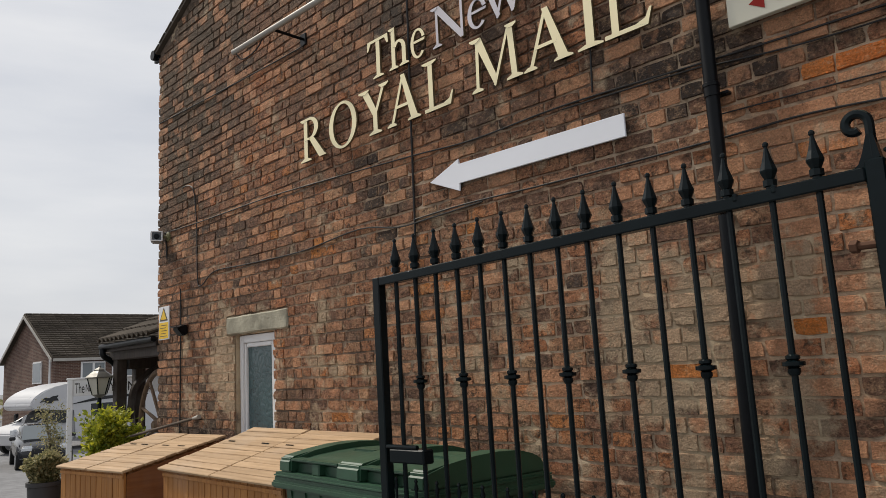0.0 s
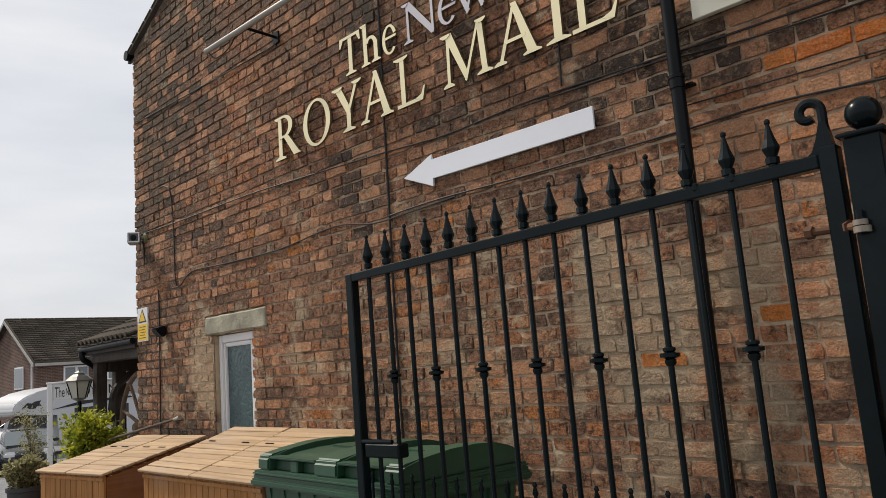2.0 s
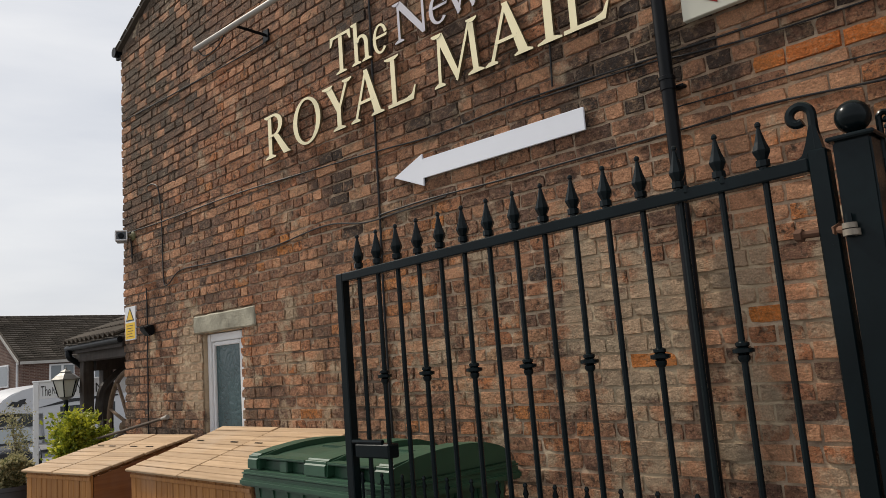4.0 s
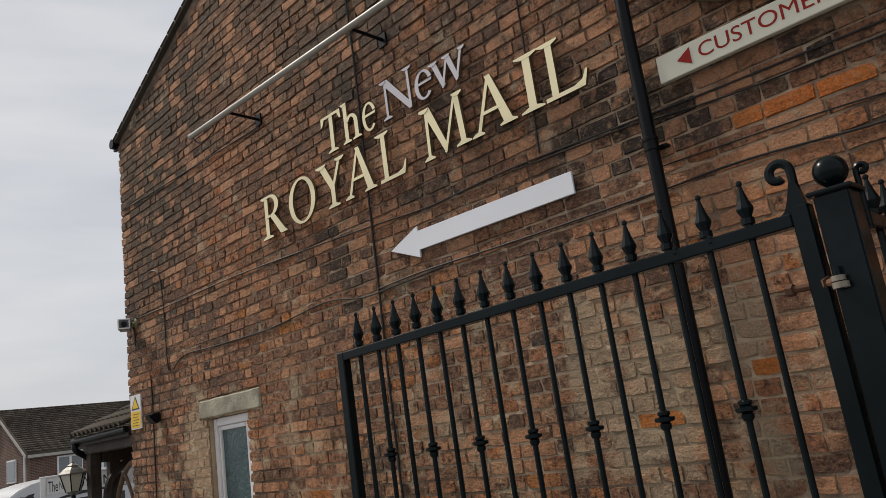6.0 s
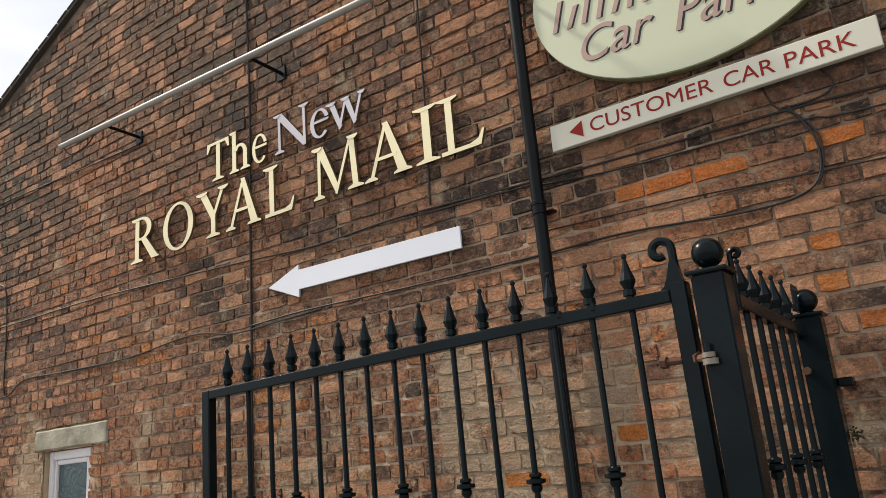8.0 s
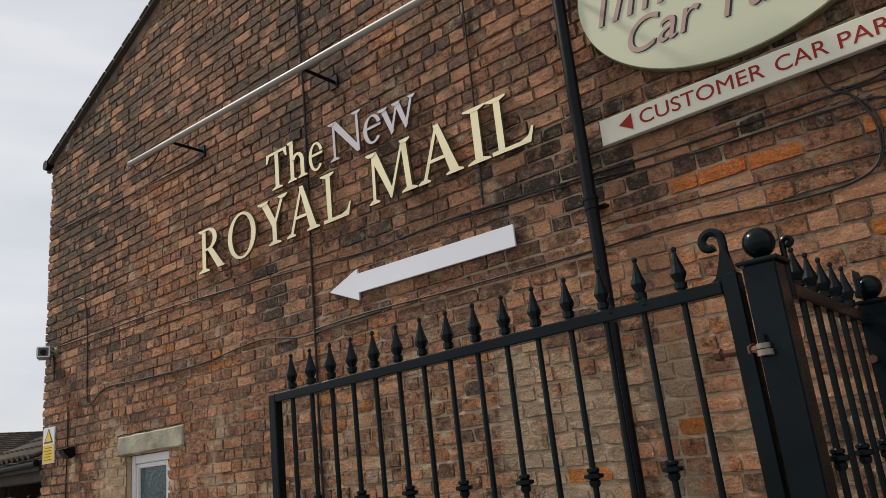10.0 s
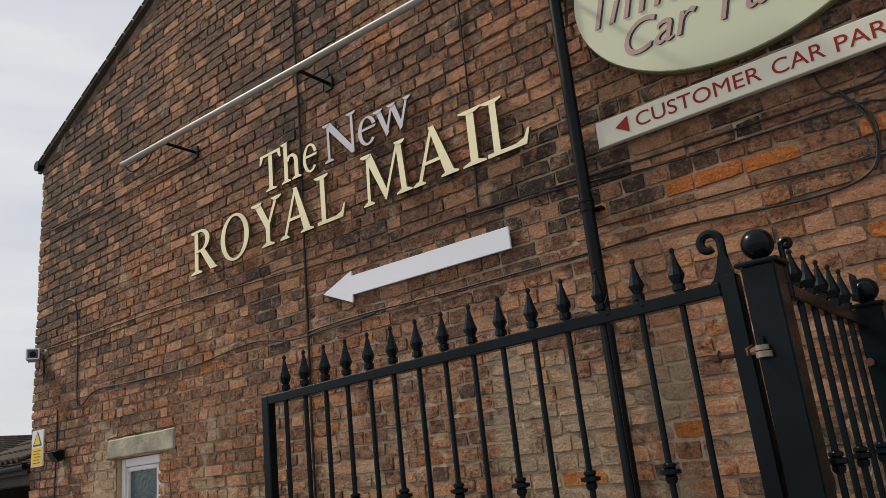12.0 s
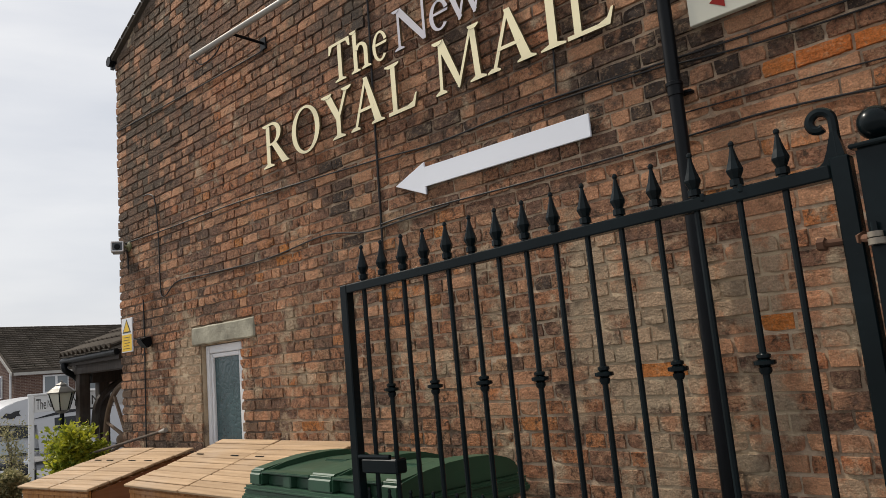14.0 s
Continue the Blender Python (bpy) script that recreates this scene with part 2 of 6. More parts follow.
def wood_material(name, dark, light, along="Y", rough=0.65):
    """Sawn boards; each piece differs, the grain runs along one axis."""
    m, n, l, b = material(name, rough, 0.0, 0.35)
    geo = n.new("ShaderNodeNewGeometry")
    rnd = n.new("ShaderNodeObjectInfo").outputs["Random"]
    tc = n.new("ShaderNodeTexCoord").outputs["Object"]
    st = {"X": (2, 40, 40), "Y": (40, 2, 40), "Z": (40, 40, 2)}[along]
    g = noise_node(n, l, 1.0, 6, tc, st, 0.6)
    c = ramp(n, l, g, [(0.3, dark), (0.7, light)])
    c = mix(n, l, ramp(n, l, rnd, [(0.0, gray(0.0)), (1.0, gray(0.45))]), c, tuple(v * 0.72 for v in dark))
    wear = noise_node(n, l, 3.0, 5, geo.outputs["Position"])
    c = mix(n, l, ramp(n, l, wear, [(0.5, gray(0)), (0.8, gray(0.45))]), c, tuple(0.5 * v + 0.12 for v in light))
    l.new(c, b.inputs["Base Color"])
    bump(n, l, b, g, 0.5, 0.004)
    return m


def leaf_material(name, a, c2):
    m, n, l, b = material(name, 0.5, 0.0, 0.4)
    rnd = n.new("ShaderNodeNewGeometry").outputs["Random Per Island"]
    l.new(ramp(n, l, rnd, [(0.0, a), (1.0, c2)]), b.inputs["Base Color"])
    tr = n.new("ShaderNodeBsdfTranslucent")
    l.new(ramp(n, l, rnd, [(0.0, tuple(v * 1.2 for v in a)), (1.0, tuple(v * 1.3 for v in c2))]), tr.inputs["Color"])
    mx = n.new("ShaderNodeMixShader")
    mx.inputs["Fac"].default_value = 0.4
    l.new(b.outputs[0], mx.inputs[1])
    l.new(tr.outputs[0], mx.inputs[2])
    l.new(mx.outputs[0], n["Material Output"].inputs["Surface"])
    return m


def frosted_glass():
    m, n, l, b = material("obscured_glass", 0.16, 0.0, 0.5)
    pos = n.new("ShaderNodeNewGeometry").outputs["Position"]
    v = n.new("ShaderNodeTexVoronoi")
    v.feature, v.inputs["Scale"].default_value = "DISTANCE_TO_EDGE", 22
    wob = n.new("ShaderNodeMix")
    wob.data_type = "VECTOR"
    wob.inputs[0].default_value = 0.2
    nz = n.new("ShaderNodeTexNoise")
    nz.inputs["Scale"].default_value = 7
    l.new(pos, nz.inputs["Vector"])
    l.new(pos, wob.inputs["A"])
    l.new(nz.outputs["Color"], wob.inputs["B"])
    l.new(wob.outputs["Result"], v.inputs["Vector"])
    l.new(ramp(n, l, v.outputs["Distance"], [(0.0, (0.012, 0.026, 0.028)), (0.035, (0.045, 0.088, 0.095)), (0.6, (0.055, 0.10, 0.108))]), b.inputs["Base Color"])
    bump(n, l, b, v.outputs["Distance"], 0.45, 0.006)
    return m


def course_brick(name, a, b2, joint):
    """Brickwork seen from far off: courses of 75 mm with pale joints, mottled."""
    m, n, l, b = material(name, 0.9, 0.0, 0.2)
    pos = n.new("ShaderNodeNewGeometry").outputs["Position"]
    sep = n.new("ShaderNodeSeparateXYZ")
    l.new(pos, sep.inputs["Vector"])
    along = n.new("ShaderNodeMath")
    along.operation = "ADD"
    l.new(sep.outputs["X"], along.inputs[0])
    l.new(sep.outputs["Y"], along.inputs[1])
    co = n.new("ShaderNodeCombineXYZ")
    l.new(along.outputs[0], co.inputs["X"])
    l.new(sep.outputs["Z"], co.inputs["Y"])
    t = n.new("ShaderNodeTexBrick")
    for k, v in (("Scale", 1.0), ("Mortar Size", 0.011), ("Brick Width", 0.225), ("Row Height", 0.075)):
        t.inputs[k].default_value = v
    t.inputs["Color1"].default_value, t.inputs["Color2"].default_value, t.inputs["Mortar"].default_value = (*a, 1), (*b2, 1), (*joint, 1)
    l.new(co.outputs["Vector"], t.inputs["Vector"])
    c = mix(n, l, 1.0, t.outputs["Color"], ramp(n, l, noise_node(n, l, 0.9, 5, pos), [(0.3, gray(0.75)), (0.7, gray(1.25))]), "MULTIPLY")
    c = mix(n, l, ramp(n, l, noise_node(n, l, 1.6, 8, pos, rough=0.75), [(0.63, gray(0.0)), (0.70, gray(0.5))]), c, (0.42, 0.38, 0.34))
    l.new(c, b.inputs["Base Color"])
    return m


def clear_glass(name, tint, rough=0.04):
    m, n, l, b = material(name, rough, 0.0, 0.6)
    b.inputs["Base Color"].default_value = (*tint, 1)
    return m


BRICK_NEW = brick_material("bright_orange_brick", False, True)
BRICK, BRICK_JOINED, MORTAR = brick_material("old_brick", False), brick_material("old_brick_joined", True), mortar_material()
IRON = plain("black_painted_iron", (0.0042, 0.0085, 0.0100), 0.22, 0.0, 0.3, 40, 0.0006, 0.16)
CREAM = plain("cream_letter_face", (0.97, 0.85, 0.53), 0.38, 0, 0.05, 12)
# Letter sides: shadow along the edges, put in as a dark brown colour.
RETURN_SHADE = plain("shaded_letter_edge", (0.16, 0.115, 0.06), 0.5, 0.2, 0.1, 20)
SILVER = plain("silver_grey_letter", (0.56, 0.53, 0.56), 0.4, 0.1, 0.06, 12)
ARROW = plain("white_acrylic", (0.83, 0.84, 0.88), 0.35, 0, 0.04, 6)
SIGN_CREAM = plain("sign_cream_paint", (0.64, 0.61, 0.49), 0.5, 0, 0.05, 7)
SIGN_GREEN = plain("sign_pale_green_paint", (0.60, 0.61, 0.425), 0.45, 0, 0.04, 6)
SIGN_EDGE = plain("sign_edge_olive", (0.16, 0.15, 0.07), 0.6)
RED = plain("sign_red", (0.27, 0.022, 0.016), 0.7, 0, 0.12, 18, 0, 0.15)
PINK_BROWN = plain("sign_dusty_pink", (0.46, 0.30, 0.25), 0.5)
DARK_TXT = plain("sign_black", (0.03, 0.026, 0.024), 0.5)
YELLOW = plain("warning_yellow", (0.80, 0.50, 0.02), 0.5)
BOARD_WHITE = plain("fresh_white_paint", (0.86, 0.86, 0.85), 0.35, 0, 0.03, 8)
WHITE = plain("white_plastic", (0.74, 0.74, 0.74), 0.4, 0, 0.04, 8)
GLASS = frosted_glass()
STONE = plain("lintel_stone", (0.37, 0.345, 0.265), 0.9, 0, 0.4, 55, 0.010, 0.2)
GALV = plain("brushed_aluminium", (0.34, 0.32, 0.285), 0.5, 0.15, 0.12, 20, 0.0, 0.35)
CABLE = plain("black_cable", (0.014, 0.012, 0.011), 0.6, 0, 0.2, 30)
PIPE = plain("black_iron_pipe", (0.005, 0.006, 0.0075), 0.36, 0, 0.25, 25, 0.001, 0.16)
RUST = plain("rusty_steel", (0.13, 0.06, 0.032), 0.85, 0.2, 0.4, 60, 0.002)
BOLT = plain("weathered_zinc", (0.28, 0.24, 0.19), 0.55, 0.5, 0.3, 60)
ROOF_BOARD = wood_material("pale_larch_board", (0.33, 0.205, 0.10), (0.56, 0.38, 0.22), "Y")
SHED_BOARD = wood_material("orange_stained_board", (0.27, 0.105, 0.022), (0.47, 0.215, 0.058), "Z")
# Store sides: the front's orange made darker, the side's shade put into the colour.
SHADED_PANEL = wood_material("shaded_orange_panel", (0.21, 0.075, 0.022), (0.31, 0.125, 0.038), "X")
DARK_WOOD = wood_material("dark_oak", (0.018, 0.012, 0.009), (0.05, 0.034, 0.024), "Z")
WHEEL_WOOD = wood_material("weathered_wheel_wood", (0.13, 0.08, 0.05), (0.25, 0.17, 0.11), "X")
GREEN = plain("dark_green_plastic", (0.022, 0.072, 0.038), 0.42, 0, 0.2, 14)
TARMAC = plain("worn_tarmac", (0.20, 0.20, 0.205), 0.95, 0, 0.2, 30, 0.003, 0.2)
TILE = plain("dark_concrete_tile", (0.085, 0.070, 0.055), 0.9, 0, 0.35, 8, 0.003, 0.2)
TRIM = plain("grey_painted_trim", (0.36, 0.34, 0.31), 0.6)
HOUSE_BRICK = course_brick("house_brown_brick", (0.085, 0.045, 0.036), (0.135, 0.075, 0.055), (0.19, 0.15, 0.125))
VAN_WHITE = plain("motorhome_white", (0.52, 0.52, 0.53), 0.3, 0, 0.04, 3)
CAR_DARK = plain("car_black_paint", (0.016, 0.017, 0.02), 0.1, 0, 0.1, 4)
CAR_SILVER = plain("car_silver_paint", (0.42, 0.43, 0.45), 0.3, 0.4, 0.06, 4)
CAR_GLASS = clear_glass("tinted_glass", (0.03, 0.035, 0.04))
# Paler glass: the reflected sky is put into the base colour.
CAR_SKY = clear_glass("sky_toned_glass", (0.16, 0.18, 0.19), 0.1)
LAMP_CLEAR = clear_glass("headlamp_lens", (0.62, 0.64, 0.66), 0.1)
TYRE = plain("tyre_rubber", (0.018, 0.018, 0.018), 0.85)
LAMP_GLASS = plain("milky_lantern_glass", (0.50, 0.48, 0.41), 0.3, 0, 0.06, 10)
LAMP_METAL = plain("lantern_pale_metal", (0.17, 0.16, 0.14), 0.5, 0.3, 0.2, 25)
LEAF = leaf_material("laurel_leaf", (0.09, 0.14, 0.012), (0.52, 0.50, 0.045))
LEAF_DRY = leaf_material("planter_leaf", (0.11, 0.12, 0.05), (0.44, 0.38, 0.20))
BARK = plain("bark", (0.10, 0.075, 0.055), 0.9, 0, 0.3, 40, 0.003)
POT = plain("dark_planter", (0.035, 0.034, 0.034), 0.7)


# ---- mesh helpers ----
def part(name, bm, mat, parent=None, label="", smooth=False):
    me = bpy.data.meshes.new(name)
    bmesh.ops.recalc_face_normals(bm, faces=bm.faces[:])
    if smooth:
        for f in bm.faces:
            f.smooth = True
        for e in bm.edges:
            if len(e.link_faces) == 2 and e.calc_face_angle(0) > 0.7:
                e.smooth = False
    bm.to_mesh(me)
    bm.free()
    me.materials.append(mat)
    ob = new(name, me)
    if parent:
        ob.parent = parent
    if label:
        ob["label"] = label
    return ob


def share(name, me, parent, m):
    ob = new(name, me)
    ob.parent = parent
    ob.matrix_basis = m
    return ob


def thing(name, label, category, at=(0, 0, 0), turn=0.0, group="", kind=""):
    ob = new(name)
    ob.empty_display_size = 0.1
    ob.matrix_basis = pose(*at, 0, 0, turn)
    return tagged(ob, label, category, group, kind)


def box(bm, x0, x1, y0, y1, z0, z1, bevel=0.0, seg=1):
    g = bmesh.ops.create_cube(bm, size=1, matrix=Matrix.Translation(((x0 + x1) / 2, (y0 + y1) / 2, (z0 + z1) / 2)) @ Matrix.Diagonal((abs(x1 - x0), abs(y1 - y0), abs(z1 - z0), 1)))
    if bevel:
        es = list({e for v in g["verts"] for e in v.link_edges})
        bmesh.ops.bevel(bm, geom=es, offset=bevel, segments=seg, affect="EDGES", clamp_overlap=True)
    return bm


def boxed(*a, **k):
    return box(bmesh.new(), *a, **k)


def tube(bm, pts, r, seg=8, caps=True):
    """A round bar through points; r may be one radius or one for each point."""
    pts = [Vector(p) for p in pts]
    rs = r if isinstance(r, (list, tuple)) else [r] * len(pts)
    rings, up = [], None
    for i, p in enumerate(pts):
        d = (pts[min(i + 1, len(pts) - 1)] - pts[max(i - 1, 0)]).normalized()
        if up is None:
            up = d.orthogonal().normalized()
        up = (up - d * up.dot(d)).normalized()
        side = d.cross(up)
        rings.append([bm.verts.new(p + rs[i] * (math.cos(a) * up + math.sin(a) * side)) for a in (2 * math.pi * k / seg for k in range(seg))])
    for a, b in zip(rings, rings[1:]):
        for k in range(seg):
            bm.faces.new((a[k], a[(k + 1) % seg], b[(k + 1) % seg], b[k]))
    if caps:
        bm.faces.new(rings[0])
        bm.faces.new(rings[-1])
    return bm


def lathe(bm, profile, seg=12, at=(0, 0, 0)):
    """A turned shape about z through at; profile: (radius, height) from below."""
    rings = [[bm.verts.new((at[0] + r * math.cos(2 * math.pi * k / seg), at[1] + r * math.sin(2 * math.pi * k / seg), at[2] + z)) for k in range(seg)] for r, z in profile]
    for a, b in zip(rings, rings[1:]):
        for k in range(seg):
            bm.faces.new((a[k], a[(k + 1) % seg], b[(k + 1) % seg], b[k]))
    bm.faces.new(rings[0])
    bm.faces.new(rings[-1])
    return bm


def prism(bm, poly, to_world, d0, d1):
    """A flat polygon (u, v) given depth: to_world(u, v, d)."""
    a = [bm.verts.new(to_world(u, v, d0)) for u, v in poly]
    b = [bm.verts.new(to_world(u, v, d1)) for u, v in poly]
    bm.faces.new(a)
    bm.faces.new(b)
    for k in range(len(poly)):
        j = (k + 1) % len(poly)
        bm.faces.new((a[k], a[j], b[j], b[k]))
    return bm


def smooth_path(pts, steps=6):
    """A soft line through points (Catmull-Rom)."""
    p = [Vector(q) for q in pts]
    p = [p[0] * 2 - p[1]] + p + [p[-1] * 2 - p[-2]]
    out = []
    for i in range(1, len(p) - 2):
        for k in range(steps):
            t = k / steps
            out.append(0.5 * (2 * p[i] + (p[i + 1] - p[i - 1]) * t + (2 * p[i - 1] - 5 * p[i] + 4 * p[i + 1] - p[i + 2]) * t * t + (3 * p[i] - p[i - 1] - 3 * p[i + 1] + p[i + 2]) * t ** 3))
    return out + [p[-2]]


# ---- ground ----
def ground_z(y):
    """The yard is level by the wall, and the car park falls away beyond."""
    t = min(1, max(0, (y - 9) / 16))
    return -1.0 * t * t * (3 - 2 * t)


def ground():
    bm = bmesh.new()
    xs = [-400, -60, -20, -8, -3, 0, 3, 6, 10, 20, 60, 400]
    ys = [-400, -60, -20, -6, 0, 4, 9] + [9 + 16 * k / 10 for k in range(1, 11)] + [32, 45, 80, 400]
    vs = [[bm.verts.new((x, y, ground_z(y))) for x in xs] for y in ys]
    for a, b in zip(vs, vs[1:]):
        for k in range(len(xs) - 1):
            bm.faces.new((a[k], a[k + 1], b[k + 1], b[k]))
    return tagged(part("ground", bm, TARMAC), "pale worn grey tarmac of a pub car park", "ground", kind="structure")


ground()

# ---- the building ----
CORNER_Y, EAVE_Z, SLOPE, RIDGE_Y = 7.61, 4.9, 0.41, 2.5
DOOR_Y0, DOOR_Y1, DOOR_Z = 5.525, 6.125, 1.965
LINTEL = (5.31, 6.24, 1.972, 2.115)
FAR_Y = 2 * RIDGE_Y - CORNER_Y
COURSE, COURSE_FOOT = 0.0745, 0.002


def verge(y):
    return EAVE_Z + SLOPE * (min(y, CORNER_Y) - CORNER_Y) * -1 if y >= RIDGE_Y else EAVE_Z + SLOPE * (y - FAR_Y)


def gable_wall():
    bm = bmesh.new()
    w = lambda u, v, d: Vector((d, u, v))
    x0, x1 = WALL_X + 0.014, WALL_X + 0.30
    prism(bm, [(DOOR_Y1, 0), (CORNER_Y, 0), (CORNER_Y, EAVE_Z), (DOOR_Y1, verge(DOOR_Y1))], w, x0, x1)
    prism(bm, [(DOOR_Y0, DOOR_Z), (DOOR_Y1, DOOR_Z), (DOOR_Y1, verge(DOOR_Y1)), (DOOR_Y0, verge(DOOR_Y0))], w, x0, x1)
    prism(bm, [(FAR_Y, 0), (DOOR_Y0, 0), (DOOR_Y0, verge(DOOR_Y0)), (RIDGE_Y, verge(RIDGE_Y)), (FAR_Y, EAVE_Z)], w, x0, x1)
    return tagged(part("wall_gable", bm, MORTAR), "old sooty brown and orange brick gable wall", "wall", kind="structure")


WALL = gable_wall()


def plain_walls():
    for name, a in (("wall_front", (WALL_X + 0.3, 9.0, CORNER_Y - 0.3, CORNER_Y - 0.004, 0, EAVE_Z)), ("wall_back", (WALL_X + 0.3, 9.0, FAR_Y + 0.004, FAR_Y + 0.3, 0, EAVE_Z)), ("wall_end", (9.0, 9.3, FAR_Y, CORNER_Y, 0, EAVE_Z + 1.9))):
        tagged(part(name, boxed(*a), HOUSE_BRICK), "plain brown brick wall of the building", "wall", kind="structure")


plain_walls()


def main_roof():
    roof = thing("roof", "dark tiled pitched roof over the gable wall", "roof", kind="structure")
    for sgn in (1, -1):
        bm = bmesh.new()
        y_e, y_r = (CORNER_Y + 0.05, RIDGE_Y) if sgn > 0 else (FAR_Y - 0.05, RIDGE_Y)
        z_e, z_r = EAVE_Z - 0.03 - SLOPE * 0.05, EAVE_Z - 0.03 + SLOPE * (CORNER_Y - RIDGE_Y)
        prism(bm, [(y_e, z_e), (y_r, z_r), (y_r, z_r + 0.03), (y_e, z_e + 0.03)], lambda u, v, d: Vector((d, u, v)), WALL_X - 0.03, 9.3)
        part("roof_slope", bm, TILE, roof)
    # Uneven tile ends along the verge.
    y = CORNER_Y + 0.08
    while y > RIDGE_Y:
        bm = boxed(-0.018, 0.16, -0.15, 0.0, 0, 0.014, bevel=0.003)
        ob = part("verge_tile", bm, TILE, roof)
        ob.matrix_basis = pose(WALL_X - 0.02, y, EAVE_Z + 0.004 + SLOPE * (CORNER_Y - y), -math.degrees(math.atan(SLOPE)) + random.uniform(-3, 1), random.uniform(-2, 2), 0)
        y -= 0.15
    return roof


main_roof()


def lintel():
    bm = boxed(WALL_X - 0.012, WALL_X + 0.12, LINTEL[0], LINTEL[1], LINTEL[2], LINTEL[3], bevel=0.01)
    bmesh.ops.subdivide_edges(bm, edges=bm.edges[:], cuts=9, use_grid_fill=True)
    for v in bm.verts:
        v.co += 0.006 * noise.noise_vector(v.co * 9)
    tagged(part("lintel", bm, STONE), "weathered buff stone lintel above the narrow door", "lintel", kind="structure")


lintel()


def door():
    d = thing("door_1", "white plastic framed door with obscured glass", "door", kind="structure")
    x0, x1 = WALL_X + 0.045, WALL_X + 0.115
    y0, y1, zt = DOOR_Y0 + 0.006, DOOR_Y1 - 0.006, DOOR_Z - 0.005
    for name, a in (("door_frame", (x0, x1, y0, y0 + 0.055, 0.05, zt)), ("door_frame", (x0, x1, y1 - 0.055, y1, 0.05, zt)), ("door_frame", (x0, x1, y0 + 0.055, y1 - 0.055, zt - 0.06, zt)),
                    ("leaf_stile", (x0 + 0.012, x1 - 0.004, y0 + 0.057, y0 + 0.12, 0.06, zt - 0.062)), ("leaf_stile", (x0 + 0.012, x1 - 0.004, y1 - 0.085, y1 - 0.057, 0.06, zt - 0.062)),
                    ("leaf_rail", (x0 + 0.012, x1 - 0.004, y0 + 0.12, y1 - 0.085, zt - 0.095, zt - 0.062)), ("leaf_rail", (x0 + 0.012, x1 - 0.004, y0 + 0.12, y1 - 0.085, 0.06, 0.9))):
        part(name, boxed(*a, bevel=0.005, seg=2), WHITE, d)
    part("pane", boxed(x0 + 0.03, x0 + 0.05, y0 + 0.118, y1 - 0.083, 0.9, zt - 0.094), GLASS, d, "dark teal obscured glass pane")
    part("threshold", boxed(WALL_X + 0.01, x1, y0, y1, 0.0, 0.05), STONE, d)
    part("blocking", boxed(WALL_X + 0.2, WALL_X + 0.3, DOOR_Y0, DOOR_Y1, 0, DOOR_Z), DARK_WOOD, d)


door()


def drainpipe():
    p = thing("drainpipe", "black cast iron drainpipe fixed to the brick wall", "drainpipe", (2.941, 1.912, 0))
    part("pipe", tube(bmesh.new(), [(0, 0, 0.0), (0, 0, 2.66)], 0.029, 14), PIPE, p, smooth=True)
    part("pipe", tube(bmesh.new(), [(0, 0, 2.66), (0, 0, 6.2)], 0.029, 14), PIPE, p, smooth=True)
    for z in (0.85, 2.705, 4.5):
        part("socket", lathe(bmesh.new(), [(0.029, -0.03), (0.033, -0.028), (0.033, 0.012), (0.036, 0.014), (0.036, 0.028), (0.029, 0.032)], 14, (0, 0, z)), PIPE, p, smooth=True)
        part("ear_bracket", boxed(0.02, 0.059, -0.058, 0.03, z - 0.022, z - 0.008, bevel=0.003), PIPE, p)


drainpipe()


def gutter_end():
    g = thing("gutter", "black gutter end at the eaves corner", "gutter", (WALL_X, CORNER_Y, EAVE_Z - 0.02))
    bm = bmesh.new()
    tube(bm, [(-0.04, 0.075, -0.02), (0.9, 0.075, -0.02)], 0.05, 12)
    part("gutter_trough", bm, PIPE, g, smooth=True)
    part("gutter_bracket", boxed(0.0, 0.03, 0.01, 0.12, -0.08, -0.05), PIPE, g)


gutter_end()


# ---- lettering on the wall ----
def strip(cx, cy, ro, ri, a0, a1, n=28):
    """A curved stroke between two ellipses, as quads; ro and ri are (rx, ry)."""
    at = lambda r, a: (cx + r[0] * math.cos(a), cy + r[1] * math.sin(a))
    angles = [radians(a0 + (a1 - a0) * k / n) for k in range(n + 1)]
    return [[at(ro, a), at(ro, b), at(ri, b), at(ri, a)] for a, b in zip(angles, angles[1:])]


def bar(u0, v0, u1, v1, w):
    """A straight stroke of horizontal width w."""
    return [[(u0 - w / 2, v0), (u0 + w / 2, v0), (u1 + w / 2, v1), (u1 - w / 2, v1)]]


def serif(u, v, w, up=1):
    """A flared foot centred on u at height v."""
    return [[(u - w / 2, v), (u + w / 2, v), (u + w / 2, v + up * 0.03), (u + w * 0.2, v + up * 0.075), (u - w * 0.2, v + up * 0.075), (u - w / 2, v + up * 0.03)]]


